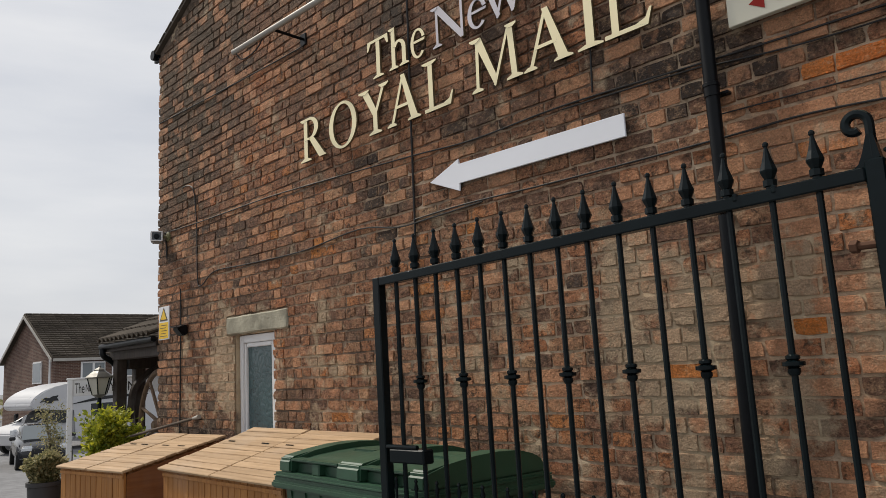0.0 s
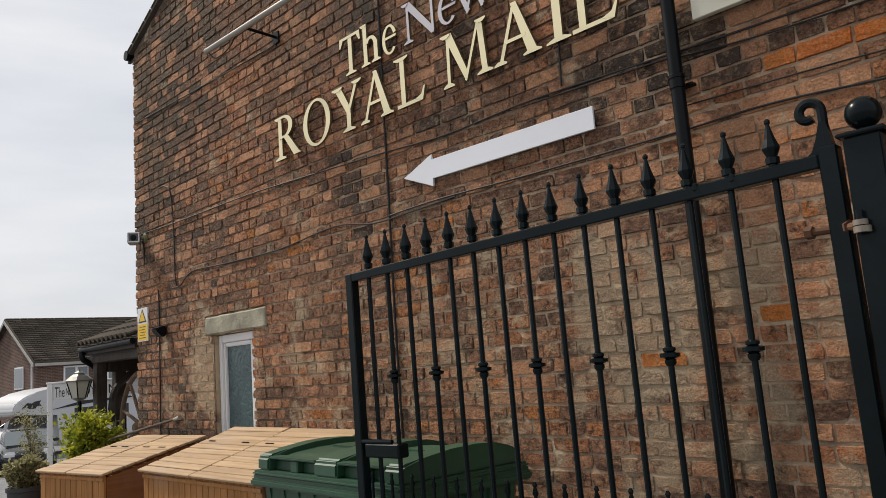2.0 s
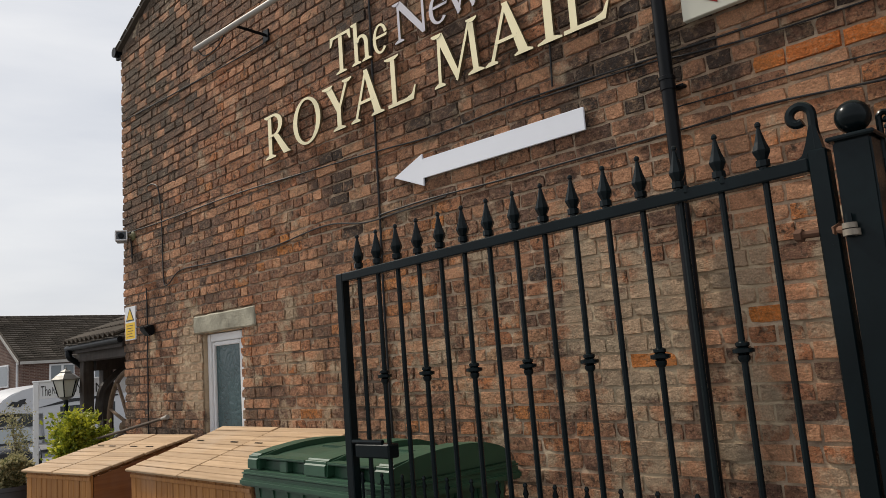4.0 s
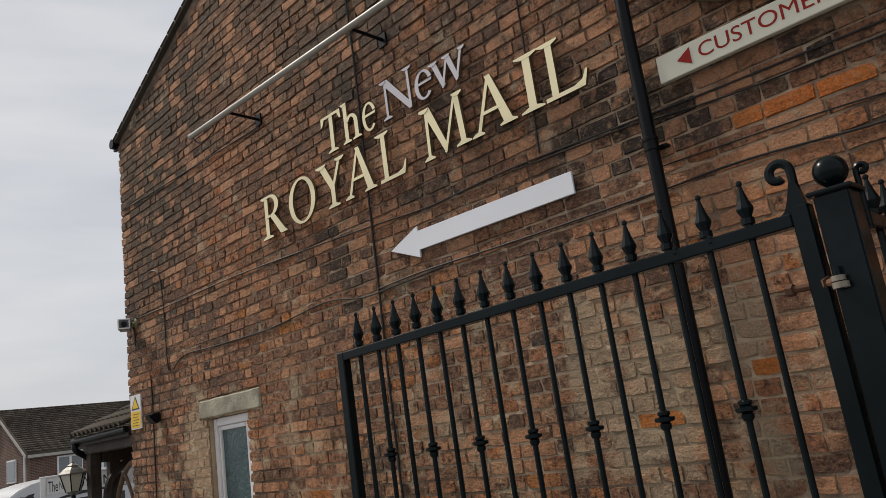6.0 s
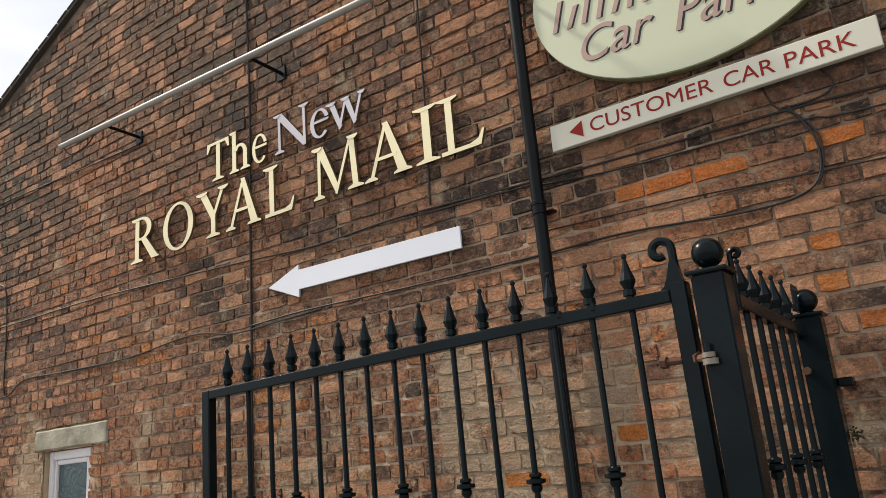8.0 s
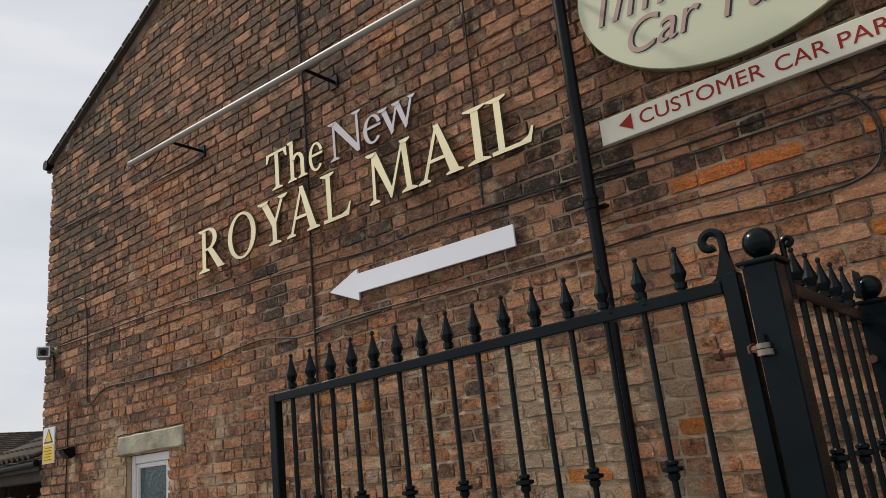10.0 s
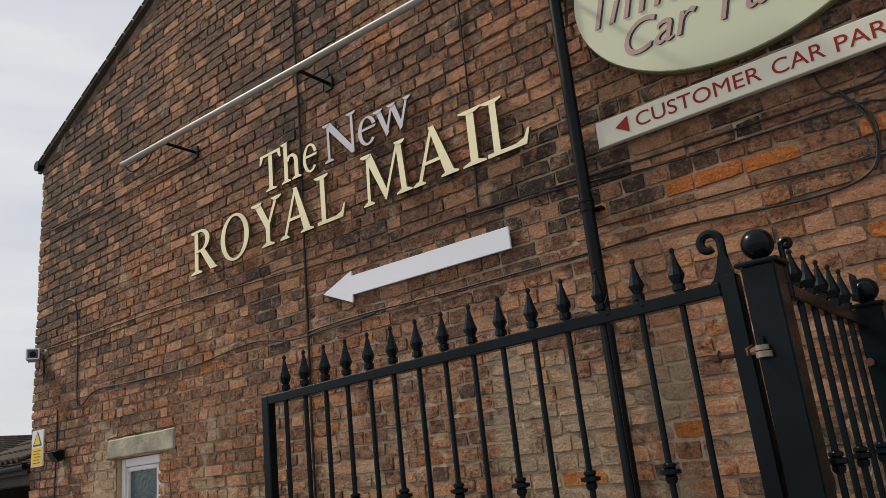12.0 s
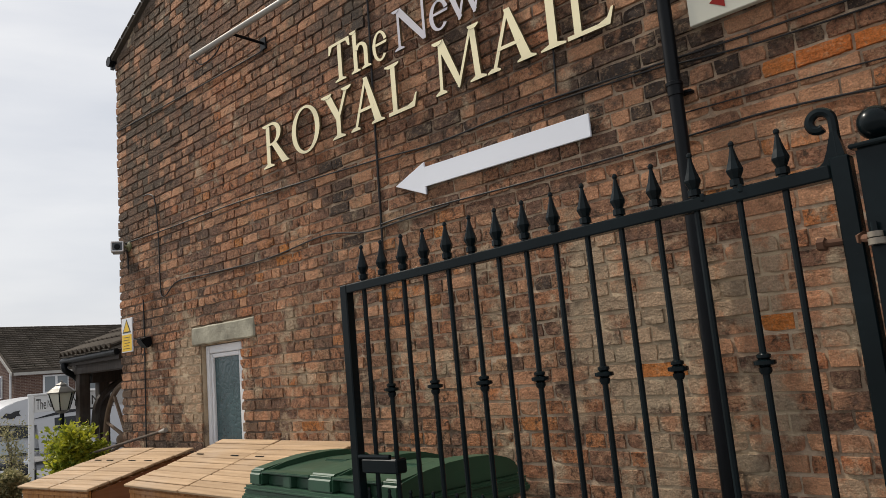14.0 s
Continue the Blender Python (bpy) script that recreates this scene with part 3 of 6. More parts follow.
def glyph(c):
    """Strokes of a serif letter: each stroke is a list of polygons; cap height 1; and its width."""
    if c == "I":
        return [bar(0.2, 0, 0.2, 1, 0.13), serif(0.2, 0, 0.4), serif(0.2, 1, 0.4, -1)], 0.4
    if c == "L":
        return [bar(0.22, 0, 0.22, 1, 0.13), serif(0.2, 1, 0.42, -1), [[(0.03, 0), (0.78, 0), (0.8, 0.07), (0.03, 0.07)]], [[(0.55, 0.06), (0.78, 0.0), (0.86, 0.26), (0.82, 0.26), (0.74, 0.12)]]], 0.86
    if c == "R":
        return [bar(0.22, 0, 0.22, 1, 0.13), serif(0.22, 0, 0.4), serif(0.18, 1, 0.3, -1), strip(0.36, 0.74, (0.34, 0.26), (0.19, 0.205), -90, 90), [[(0.2, 1), (0.37, 1), (0.37, 0.945), (0.2, 0.945)]],
                [[(0.2, 0.535), (0.37, 0.535), (0.37, 0.48), (0.2, 0.48)]], [[(0.36, 0.5), (0.54, 0.5), (0.9, 0.06), (0.98, 0.0), (0.72, 0.0)]]], 0.98
    if c == "O":
        return [strip(0.5, 0.5, (0.5, 0.52), (0.345, 0.465), 0, 360, 48)], 1.0
    if c == "Y":
        return [[[(0.06, 1), (0.26, 1), (0.56, 0.46), (0.42, 0.4)]], [[(0.74, 1), (0.83, 1), (0.54, 0.42), (0.46, 0.42)]], bar(0.49, 0, 0.49, 0.5, 0.13), serif(0.49, 0, 0.4), serif(0.15, 1, 0.34, -1), serif(0.79, 1, 0.3, -1)], 0.94
    if c == "A":
        return [[[(0.07, 0.0), (0.15, 0.0), (0.49, 0.93), (0.45, 1.0)]], [[(0.41, 1.0), (0.53, 1.0), (0.9, 0.0), (0.7, 0.0)]], [[(0.22, 0.33), (0.68, 0.33), (0.68, 0.39), (0.24, 0.39)]], serif(0.11, 0, 0.28), serif(0.79, 0, 0.38)], 0.97
    if c == "M":
        return [bar(0.16, 0, 0.19, 1, 0.075), [[(0.1, 1), (0.29, 1), (0.66, 0.12), (0.59, -0.01)]], [[(0.555, 0.02), (0.61, 0.0), (1.0, 1.0), (0.94, 1.0)]], bar(1.06, 0, 0.99, 1, 0.13), serif(0.16, 0, 0.28), serif(1.06, 0, 0.38), serif(0.14, 1, 0.26, -1), serif(1.03, 1, 0.26, -1)], 1.22
    if c == "T":
        return [bar(0.38, 0, 0.38, 1, 0.13), serif(0.38, 0, 0.38), [[(0.02, 0.93), (0.74, 0.93), (0.74, 1), (0.02, 1)]], [[(0.02, 1), (0.0, 0.76), (0.05, 0.76), (0.14, 0.94)]], [[(0.74, 1), (0.76, 0.76), (0.71, 0.76), (0.62, 0.94)]]], 0.76
    if c == "h":
        return [bar(0.16, 0, 0.16, 1.04, 0.13), serif(0.16, 0, 0.32), serif(0.12, 1.04, 0.22, -1), strip(0.36, 0.42, (0.24, 0.26), (0.11, 0.19), 0, 150, 18), bar(0.535, 0, 0.535, 0.43, 0.13), serif(0.535, 0, 0.32)], 0.7
    if c == "e":
        return [strip(0.32, 0.34, (0.32, 0.36), (0.19, 0.305), 20, 318, 32), [[(0.14, 0.36), (0.6, 0.36), (0.625, 0.42), (0.14, 0.42)]]], 0.64
    if c == "N":
        return [bar(0.14, 0, 0.14, 1, 0.07), [[(0.02, 1), (0.23, 1), (0.9, 0.1), (0.9, -0.02), (0.82, -0.02)]], bar(0.87, 0, 0.87, 1, 0.07), serif(0.14, 0, 0.28), serif(0.87, 1, 0.28, -1), serif(0.08, 1, 0.2, -1)], 1.02
    if c == "w":
        return [[[(0.05, 0.7), (0.2, 0.7), (0.42, 0.06), (0.33, -0.02)]], [[(0.30, 0.0), (0.37, 0.0), (0.58, 0.7), (0.52, 0.7)]], [[(0.47, 0.7), (0.62, 0.7), (0.83, 0.06), (0.74, -0.02)]], [[(0.72, 0.0), (0.79, 0.0), (1.02, 0.7), (0.95, 0.7)]],
                serif(0.12, 0.7, 0.28, -1), serif(0.53, 0.7, 0.24, -1), serif(0.99, 0.7, 0.2, -1)], 1.08
    return [], 0.5


def wall_letter(c, y_left, y_right, base, cap, mat, sign, lean=0.0):
    """One stand-off letter; strokes differ by a hair in depth, so that no two faces share a plane."""
    strokes, width = glyph(c)
    sx = (y_left - y_right) / width
    bm = bmesh.new()
    for k, stroke in enumerate(strokes):
        front = WALL_X - 0.028 - 0.0005 * k
        for poly in stroke:
            prism(bm, [(u * sx + lean * v * cap, v * cap) for u, v in poly], lambda u, v, d: Vector((d, y_left - u, base + v)), front, WALL_X - 0.012)
    ob = part("letter", bm, mat, sign)
    ob.data.materials.append(RETURN_SHADE)
    for f in ob.data.polygons:
        if abs(f.normal.x) < 0.5:
            f.material_index = 1
    return ob


def name_sign():
    cream = thing("wall_sign", "cream serif capital letters fixed to the brick wall", "sign")
    for c, a, b in (("R", 5.055, 4.725), ("O", 4.69, 4.375), ("Y", 4.335, 4.03), ("A", 4.045, 3.74), ("L", 3.71, 3.455), ("M", 3.31, 2.94), ("A", 2.915, 2.61), ("I", 2.58, 2.43), ("L", 2.43, 2.163)):
        wall_letter(c, a, b, 3.118 + 0.006 * (a - 3.5), 0.308 + 0.004 * (a - 3.5), CREAM, cream)
    the = thing("wall_sign", "small cream serif letters above the large ones", "sign")
    for c, a, b in (("T", 4.235, 4.015), ("h", 4.015, 3.822), ("e", 3.805, 3.67)):
        wall_letter(c, a, b, 3.487, 0.262, CREAM, the)
    nw = thing("wall_sign", "silver grey serif letters on the brick wall", "sign")
    for c, a, b in (("N", 3.605, 3.315), ("e", 3.31, 3.16), ("w", 3.175, 2.89)):
        wall_letter(c, a, b, 3.487, 0.25, SILVER, nw)


name_sign()


def arrow_sign():
    a = thing("arrow_sign", "white acrylic arrow board bent to the wall", "sign")
    bm = bmesh.new()
    prism(bm, [(2.362, 2.745), (2.362, 2.634), (3.456, 2.65), (3.456, 2.602), (3.70, 2.70), (3.456, 2.788), (3.456, 2.755)], lambda u, v, d: Vector((d, u, v)), WALL_X - 0.022, WALL_X - 0.010)
    bmesh.ops.bevel(bm, geom=bm.edges[:], offset=0.002, segments=1, affect="EDGES")
    part("panel", bm, ARROW, a)
    for y, z in ((2.5, 2.69), (3.0, 2.7), (3.5, 2.7)):
        part("fixing", boxed(WALL_X - 0.010, WALL_X + 0.004, y - 0.02, y + 0.02, z - 0.02, z + 0.02), PIPE, a)


arrow_sign()


def lettering(body, width, height, x, y_left, base, mat, parent, name="lettering", lean=0.0, deep=0.001):
    """Words in the built-in font, scaled to a width and a cap height, as a thin mesh facing -x."""
    cu = bpy.data.curves.new(name, "FONT")
    cu.body, cu.extrude, cu.shear, cu.resolution_u = body, 0.0, lean, 6
    tmp = bpy.data.objects.new(name, cu)
    scene.collection.objects.link(tmp)
    bpy.context.view_layer.update()
    me = bpy.data.meshes.new_from_object(tmp.evaluated_get(bpy.context.evaluated_depsgraph_get()))
    bpy.data.objects.remove(tmp)
    us, vs = [v.co.x for v in me.vertices], [v.co.y for v in me.vertices]
    u0, u1, v1 = min(us), max(us), max(vs)
    bm = bmesh.new()
    bm.from_mesh(me)
    for v in bm.verts:
        v.co = Vector((x, y_left - (v.co.x - u0) / (u1 - u0) * width, base + v.co.y / v1 * height))
    ret = bmesh.ops.extrude_face_region(bm, geom=bm.faces[:])
    for v in (g for g in ret["geom"] if isinstance(g, bmesh.types.BMVert)):
        v.co.x -= deep
    return part(name, bm, mat, parent)


def car_park_board():
    s = thing("car_park_sign", "cream board with red capital lettering and arrow", "sign")
    part("board", boxed(WALL_X - 0.052, WALL_X - 0.022, 0.508, 1.815, 2.944, 3.066, bevel=0.003), SIGN_CREAM, s)
    part("batten", boxed(WALL_X - 0.022, WALL_X + 0.004, 0.62, 0.68, 2.96, 3.05), SIGN_EDGE, s)
    part("batten", boxed(WALL_X - 0.022, WALL_X + 0.004, 1.64, 1.70, 2.96, 3.05), SIGN_EDGE, s)
    bm = bmesh.new()
    prism(bm, [(1.722, 3.009), (1.66, 2.972), (1.66, 3.045)], lambda u, v, d: Vector((d, u, v)), WALL_X - 0.0545, WALL_X - 0.0522)
    part("arrow_mark", bm, RED, s)
    lettering("CUSTOMER", 0.528, 0.063, WALL_X - 0.0522, 1.624, 2.979, RED, s)
    lettering("CAR", 0.19, 0.062, WALL_X - 0.0522, 1.053, 2.976, RED, s)
    lettering("PARK", 0.24, 0.061, WALL_X - 0.0522, 0.826, 2.974, RED, s)


car_park_board()


def oval_board():
    s = thing("oval_sign", "pale green oval board with dusty pink italic lettering", "sign")
    cy, cz, a, b = 1.14, 3.614, 0.685, 0.502

    def disc(name, da, x0, x1, mat):
        bm = bmesh.new()
        prism(bm, [(cy + (a + da) * math.cos(2 * math.pi * k / 72), cz + (b + da) * math.sin(2 * math.pi * k / 72)) for k in range(72)], lambda u, v, d: Vector((d, u, v)), x0, x1)
        return part(name, bm, mat, s)
    disc("backing", 0.0, WALL_X - 0.044, WALL_X - 0.015, SIGN_EDGE)
    disc("face", -0.004, WALL_X - 0.056, WALL_X - 0.044, SIGN_GREEN)
    for y in (0.9, 1.4):
        part("batten", boxed(WALL_X - 0.015, WALL_X + 0.004, y - 0.03, y + 0.03, 3.3, 3.95), SIGN_EDGE, s)
    x = WALL_X - 0.0562
    for off, mat, dx in ((0.0, PINK_BROWN, -0.0022), (-0.008, DARK_TXT, 0.0)):
        lettering("Car", 0.335, 0.155, x + dx - 0.0, 1.612 + off, 3.30 + off * 0.5, mat, s, lean=0.35, deep=0.001)
        lettering("Park", 0.40, 0.17, x + dx - 0.0, 1.195 + off, 3.285 + off * 0.5, mat, s, lean=0.35, deep=0.001)
    # A further line of script that cannot be read: plain slanting bars.
    for k in range(16):
        y = 1.735 - 0.071 * k
        for off, mat, dx in ((0.0, PINK_BROWN, -0.0022), (-0.008, DARK_TXT, 0.0)):
            bm = bmesh.new()
            z0, z1 = 3.495 - 0.004 * k, 3.64 - 0.004 * k - (0.045 if k % 3 == 1 else 0)
            prism(bm, [(y + off, z0), (y + off - 0.022, z0), (y + off - 0.066, z1), (y + off - 0.044, z1)], lambda u, v, d: Vector((d, u, v)), x + dx - 0.002, x + dx)
            part("writing_bar", bm, mat, s)


oval_board()


def light_trough():
    t = thing("sign_light", "slim metal trough light on two wall brackets", "lamp")
    x, za, zb = 2.735, 4.10, 3.955
    z = lambda y: za + (zb - za) * (5.57 - y) / (5.57 - 1.65)
    part("tube_body", tube(bmesh.new(), [(x, 5.57, z(5.57)), (x, 1.65, z(1.65))], 0.0205, 14), GALV, t, smooth=True)
    for y in (5.575, 1.645):
        part("end_cap", lathe(bmesh.new(), [(0.022, -0.012), (0.022, 0.01), (0.016, 0.016)], 14, (0, 0, 0)), GALV, t).matrix_basis = pose(x, y, z(y), 90, 0, 0)
    part("flex", tube(bmesh.new(), smooth_path([(x, 5.56, z(5.56) - 0.01), (x + 0.02, 5.50, z(5.5) - 0.075), (x + 0.02, 5.38, z(5.4) - 0.085), (x + 0.02, 5.26, z(5.26) - 0.06), (x + 0.01, 5.16, z(5.16) - 0.012)], 5), 0.005, 6), CABLE, t, smooth=True)
    for y in (5.01, 3.55, 2.05):
        bm = bmesh.new()
        tube(bm, [(x, y, z(y) - 0.005), (WALL_X - 0.01, y - 0.005, z(y) - 0.015)], 0.011, 8)
        part("bracket_arm", bm, PIPE, t)
        part("wall_plate", boxed(WALL_X - 0.014, WALL_X + 0.004, y - 0.035, y + 0.035, z(y) - 0.06, z(y) + 0.03, bevel=0.003), PIPE, t)


light_trough()


def cable(pts, r=0.005, name="cable", label="thin black cable clipped along the brick wall"):
    rng = random.Random(len(pts) * 7 + int(pts[0][0] * 100))
    p = [(WALL_X - 0.006 - rng.uniform(0, 0.003), y, z) for y, z in pts]
    ob = part(name, tube(bmesh.new(), smooth_path(p, 5), r, 6), CABLE, None, smooth=True)
    return tagged(ob, label, "cable", "cables on the wall")


def cables():
    cable([(7.056, 3.375), (6.93, 3.365), (6.825, 3.285), (6.775, 2.97), (6.757, 2.50), (6.68, 2.433), (6.44, 2.525), (5.91, 2.512), (5.1, 2.50), (4.42, 2.545), (4.02, 2.492), (3.71, 2.497), (3.3, 2.513)], 0.005)
    cable([(7.6, 3.02), (6.725, 2.995), (5.6, 2.985), (4.9, 2.958), (3.87, 2.905), (3.34, 2.872), (2.72, 2.885), (1.97, 2.857), (1.49, 2.842), (0.82, 2.831), (0.3, 2.81), (-1.5, 2.8)], 0.0045)
    cable([(2.72, 2.868), (1.97, 2.842), (1.89, 2.828), (1.5, 2.793), (0.83, 2.777), (0.5, 2.745), (-1.5, 2.70)], 0.0038)
    cable([(1.92, 2.613), (1.29, 2.596), (0.565, 2.556), (-1.2, 2.50)], 0.0032)
    cable([(3.875, 2.512), (3.43, 2.524), (2.75, 2.513), (1.92, 2.512), (1.55, 2.517), (1.09, 2.484), (0.887, 2.495), (0.80, 2.556), (0.79, 2.70), (0.86, 2.85)], 0.0045)
    cable([(0.815, 2.52), (0.785, 2.58), (0.775, 2.70), (0.83, 2.80), (0.90, 2.86), (0.93, 2.95)], 0.0038)
    cable([(0.72, 2.945), (0.69, 2.89), (0.72, 2.85), (0.80, 2.84), (0.88, 2.845)], 0.004)
    cable([(3.862, 5.2), (3.855, 4.7), (3.842, 3.94), (3.856, 3.10), (3.866, 2.50), (3.875, 1.9), (3.87, 0.6)], 0.0075, label="dark vertical cable run down the brick wall")
    cable([(2.49, 5.2), (2.504, 4.08), (2.513, 3.41), (2.533, 2.90)], 0.005, label="dark vertical cable run down the brick wall")
    cable([(7.574, 4.124), (6.055, 4.055), (5.18, 4.022), (5.01, 4.02)], 0.005)
    cable([(7.10, 2.45), (7.10, 2.07), (7.11, 1.3), (7.12, 0.6)], 0.006, label="dark vertical cable run down the brick wall")


cables()


def cctv_camera():
    c = thing("cctv_camera", "small grey bullet security camera at the wall corner", "camera", (WALL_X - 0.005, 7.36, 2.965))
    part("wall_plate", lathe(bmesh.new(), [(0.045, 0), (0.045, 0.012), (0.03, 0.02)], 14), SIGN_EDGE, c).matrix_basis = pose(0, 0, 0, 0, -90, 0)
    part("arm", tube(bmesh.new(), [(-0.01, 0, 0), (-0.06, 0.03, 0.0), (-0.075, 0.06, -0.005)], 0.014, 8), SIGN_EDGE, c, smooth=True)
    body = part("housing", boxed(-0.055, 0.055, -0.09, 0.07, -0.05, 0.05, bevel=0.012, seg=2), plain("camera_grey", (0.30, 0.30, 0.29), 0.5), c, "grey housing with a pale front rim")
    body.matrix_basis = pose(-0.085, 0.06, -0.005, 0, 0, -26)
    for a in ((-0.052, 0.052, 0.036, 0.047), (-0.052, 0.052, -0.047, -0.036), (-0.052, -0.041, -0.036, 0.036), (0.041, 0.052, -0.036, 0.036)):
        part("front_rim", boxed(a[0], a[1], -0.097, -0.089, a[2], a[3], bevel=0.002), WHITE, body)
    part("front_glass", boxed(-0.041, 0.041, -0.0935, -0.089, -0.036, 0.036), CAR_GLASS, body)
    part("lens", lathe(bmesh.new(), [(0.026, 0.0), (0.026, 0.008), (0.018, 0.010)], 16), PIPE, body).matrix_basis = pose(0, -0.093, -0.004, 90, 0, 0)
    part("drop_cable", tube(bmesh.new(), smooth_path([(-0.02, 0.02, -0.03), (-0.008, 0.03, -0.10), (-0.006, 0.03, -0.2)], 4), 0.007, 6), CABLE, c, smooth=True)


cctv_camera()


def warning_sign():
    s = thing("warning_sign", "yellow and white warning notice fixed to the wall", "sign")
    x = WALL_X - 0.014
    part("plate", boxed(x, WALL_X + 0.003, 7.335, 7.555, 2.012, 2.318, bevel=0.001), WHITE, s)
    part("yellow_field", boxed(x - 0.0016, x, 7.345, 7.545, 2.022, 2.17), YELLOW, s)
    for (hw, z0, z1, mat, k) in ((0.088, 2.185, 2.31, DARK_TXT, 1), (0.064, 2.197, 2.292, YELLOW, 2)):
        bm = bmesh.new()
        prism(bm, [(7.445 - hw, z0), (7.445 + hw, z0), (7.445, z1)], lambda u, v, d: Vector((d, u, v)), x - 0.0012 * k - 0.0006, x - 0.0012 * (k - 1))
        part("triangle", bm, mat, s)
    for k in range(5):
        part("writing_bar", boxed(x - 0.003, x - 0.0016, 7.375 + 0.02 * (k % 2), 7.515 - 0.012 * (k % 3), 2.042 + 0.025 * k, 2.047 + 0.025 * k), DARK_TXT, s)


warning_sign()


def small_floodlight():
    s = thing("wall_lamp", "small black floodlight on the brick wall", "lamp", (WALL_X, 6.99, 2.07))
    part("wall_box", boxed(-0.022, 0.004, -0.06, 0.035, 0.012, 0.062, bevel=0.012, seg=2), RUST, s, "faded reddish bracket")
    bm = bmesh.new()
    prism(bm, [(-0.012, 0.045), (-0.012, -0.035), (-0.05, -0.055), (-0.105, 0.004), (-0.11, 0.02), (-0.055, 0.042)], lambda u, v, d: Vector((u, d, v)), -0.055, 0.055)
    bmesh.ops.bevel(bm, geom=bm.edges[:], offset=0.009, segments=2, affect="EDGES", clamp_overlap=True)
    part("lamp_head", bm, PIPE, s, smooth=True)
    part("visor", boxed(-0.122, -0.04, -0.06, 0.06, 0.022, 0.028, bevel=0.002), PIPE, s)


small_floodlight()


# ---- ironwork ----
GATE_X, TOP_Z = 2.098, 2.033


def spear():
    """A cast spear point on a square neck with a collar; its foot at z = 0."""
    bm = bmesh.new()
    lathe(bm, [(0.013, 0.0), (0.013, 0.008), (0.0195, 0.010), (0.0195, 0.029), (0.014, 0.033), (0.0235, 0.055), (0.0245, 0.060), (0.0155, 0.088), (0.0092, 0.114), (0.0055, 0.132), (0.0055, 0.136), (0.0085, 0.140), (0.0085, 0.147), (0.004, 0.153)], 8)
    me = part("finial", bm, IRON, None)
    data = me.data
    bpy.data.objects.remove(me)
    return data


def collar():
    bm = lathe(bmesh.new(), [(0.012, -0.03), (0.017, -0.022), (0.017, -0.012), (0.013, -0.010), (0.03, -0.004), (0.03, 0.006), (0.014, 0.010), (0.019, 0.014), (0.019, 0.022), (0.009, 0.027)], 10)
    ob = part("collar", bm, IRON, None, smooth=True)
    data = ob.data
    bpy.data.objects.remove(ob)
    return data


def bar_mesh(z0, z1, r=0.0095):
    ob = part("bar", tube(bmesh.new(), [(0, 0, z0), (0, 0, z1)], r, 8), IRON, None, smooth=True)
    data = ob.data
    bpy.data.objects.remove(ob)
    return data


def dog_spike():
    bm = tube(bmesh.new(), [(0, 0, 0.12), (0, 0, 1.146)], 0.0065, 6)
    lathe(bm, [(0.0065, 1.146), (0.0105, 1.156), (0.005, 1.176), (0.0085, 1.184), (0.004, 1.194)], 6)
    ob = part("dog_bar", bm, IRON, None, smooth=True)
    data = ob.data
    bpy.data.objects.remove(ob)
    return data


SPEAR, COLLAR, BAR, DOG = spear(), collar(), bar_mesh(0.12, TOP_Z - 0.006), dog_spike()


def scroll(bm, at, sy, r0=0.034, w=0.010):
    """A flat bar that rises and curls over; sy: the side to which it curls along y."""
    x, y, z = at
    pts = [(x, y, z - 0.19), (x, y, z - 0.07)]
    for k in range(12):
        a = radians(0 + 27 * k)
        r = r0 * (1 - 0.042 * k)
        pts.append((x, y + sy * (r0 - r * math.cos(a)), z - 0.034 + r * math.sin(a)))
    return tube(bm, smooth_path(pts, 2), w, 8)


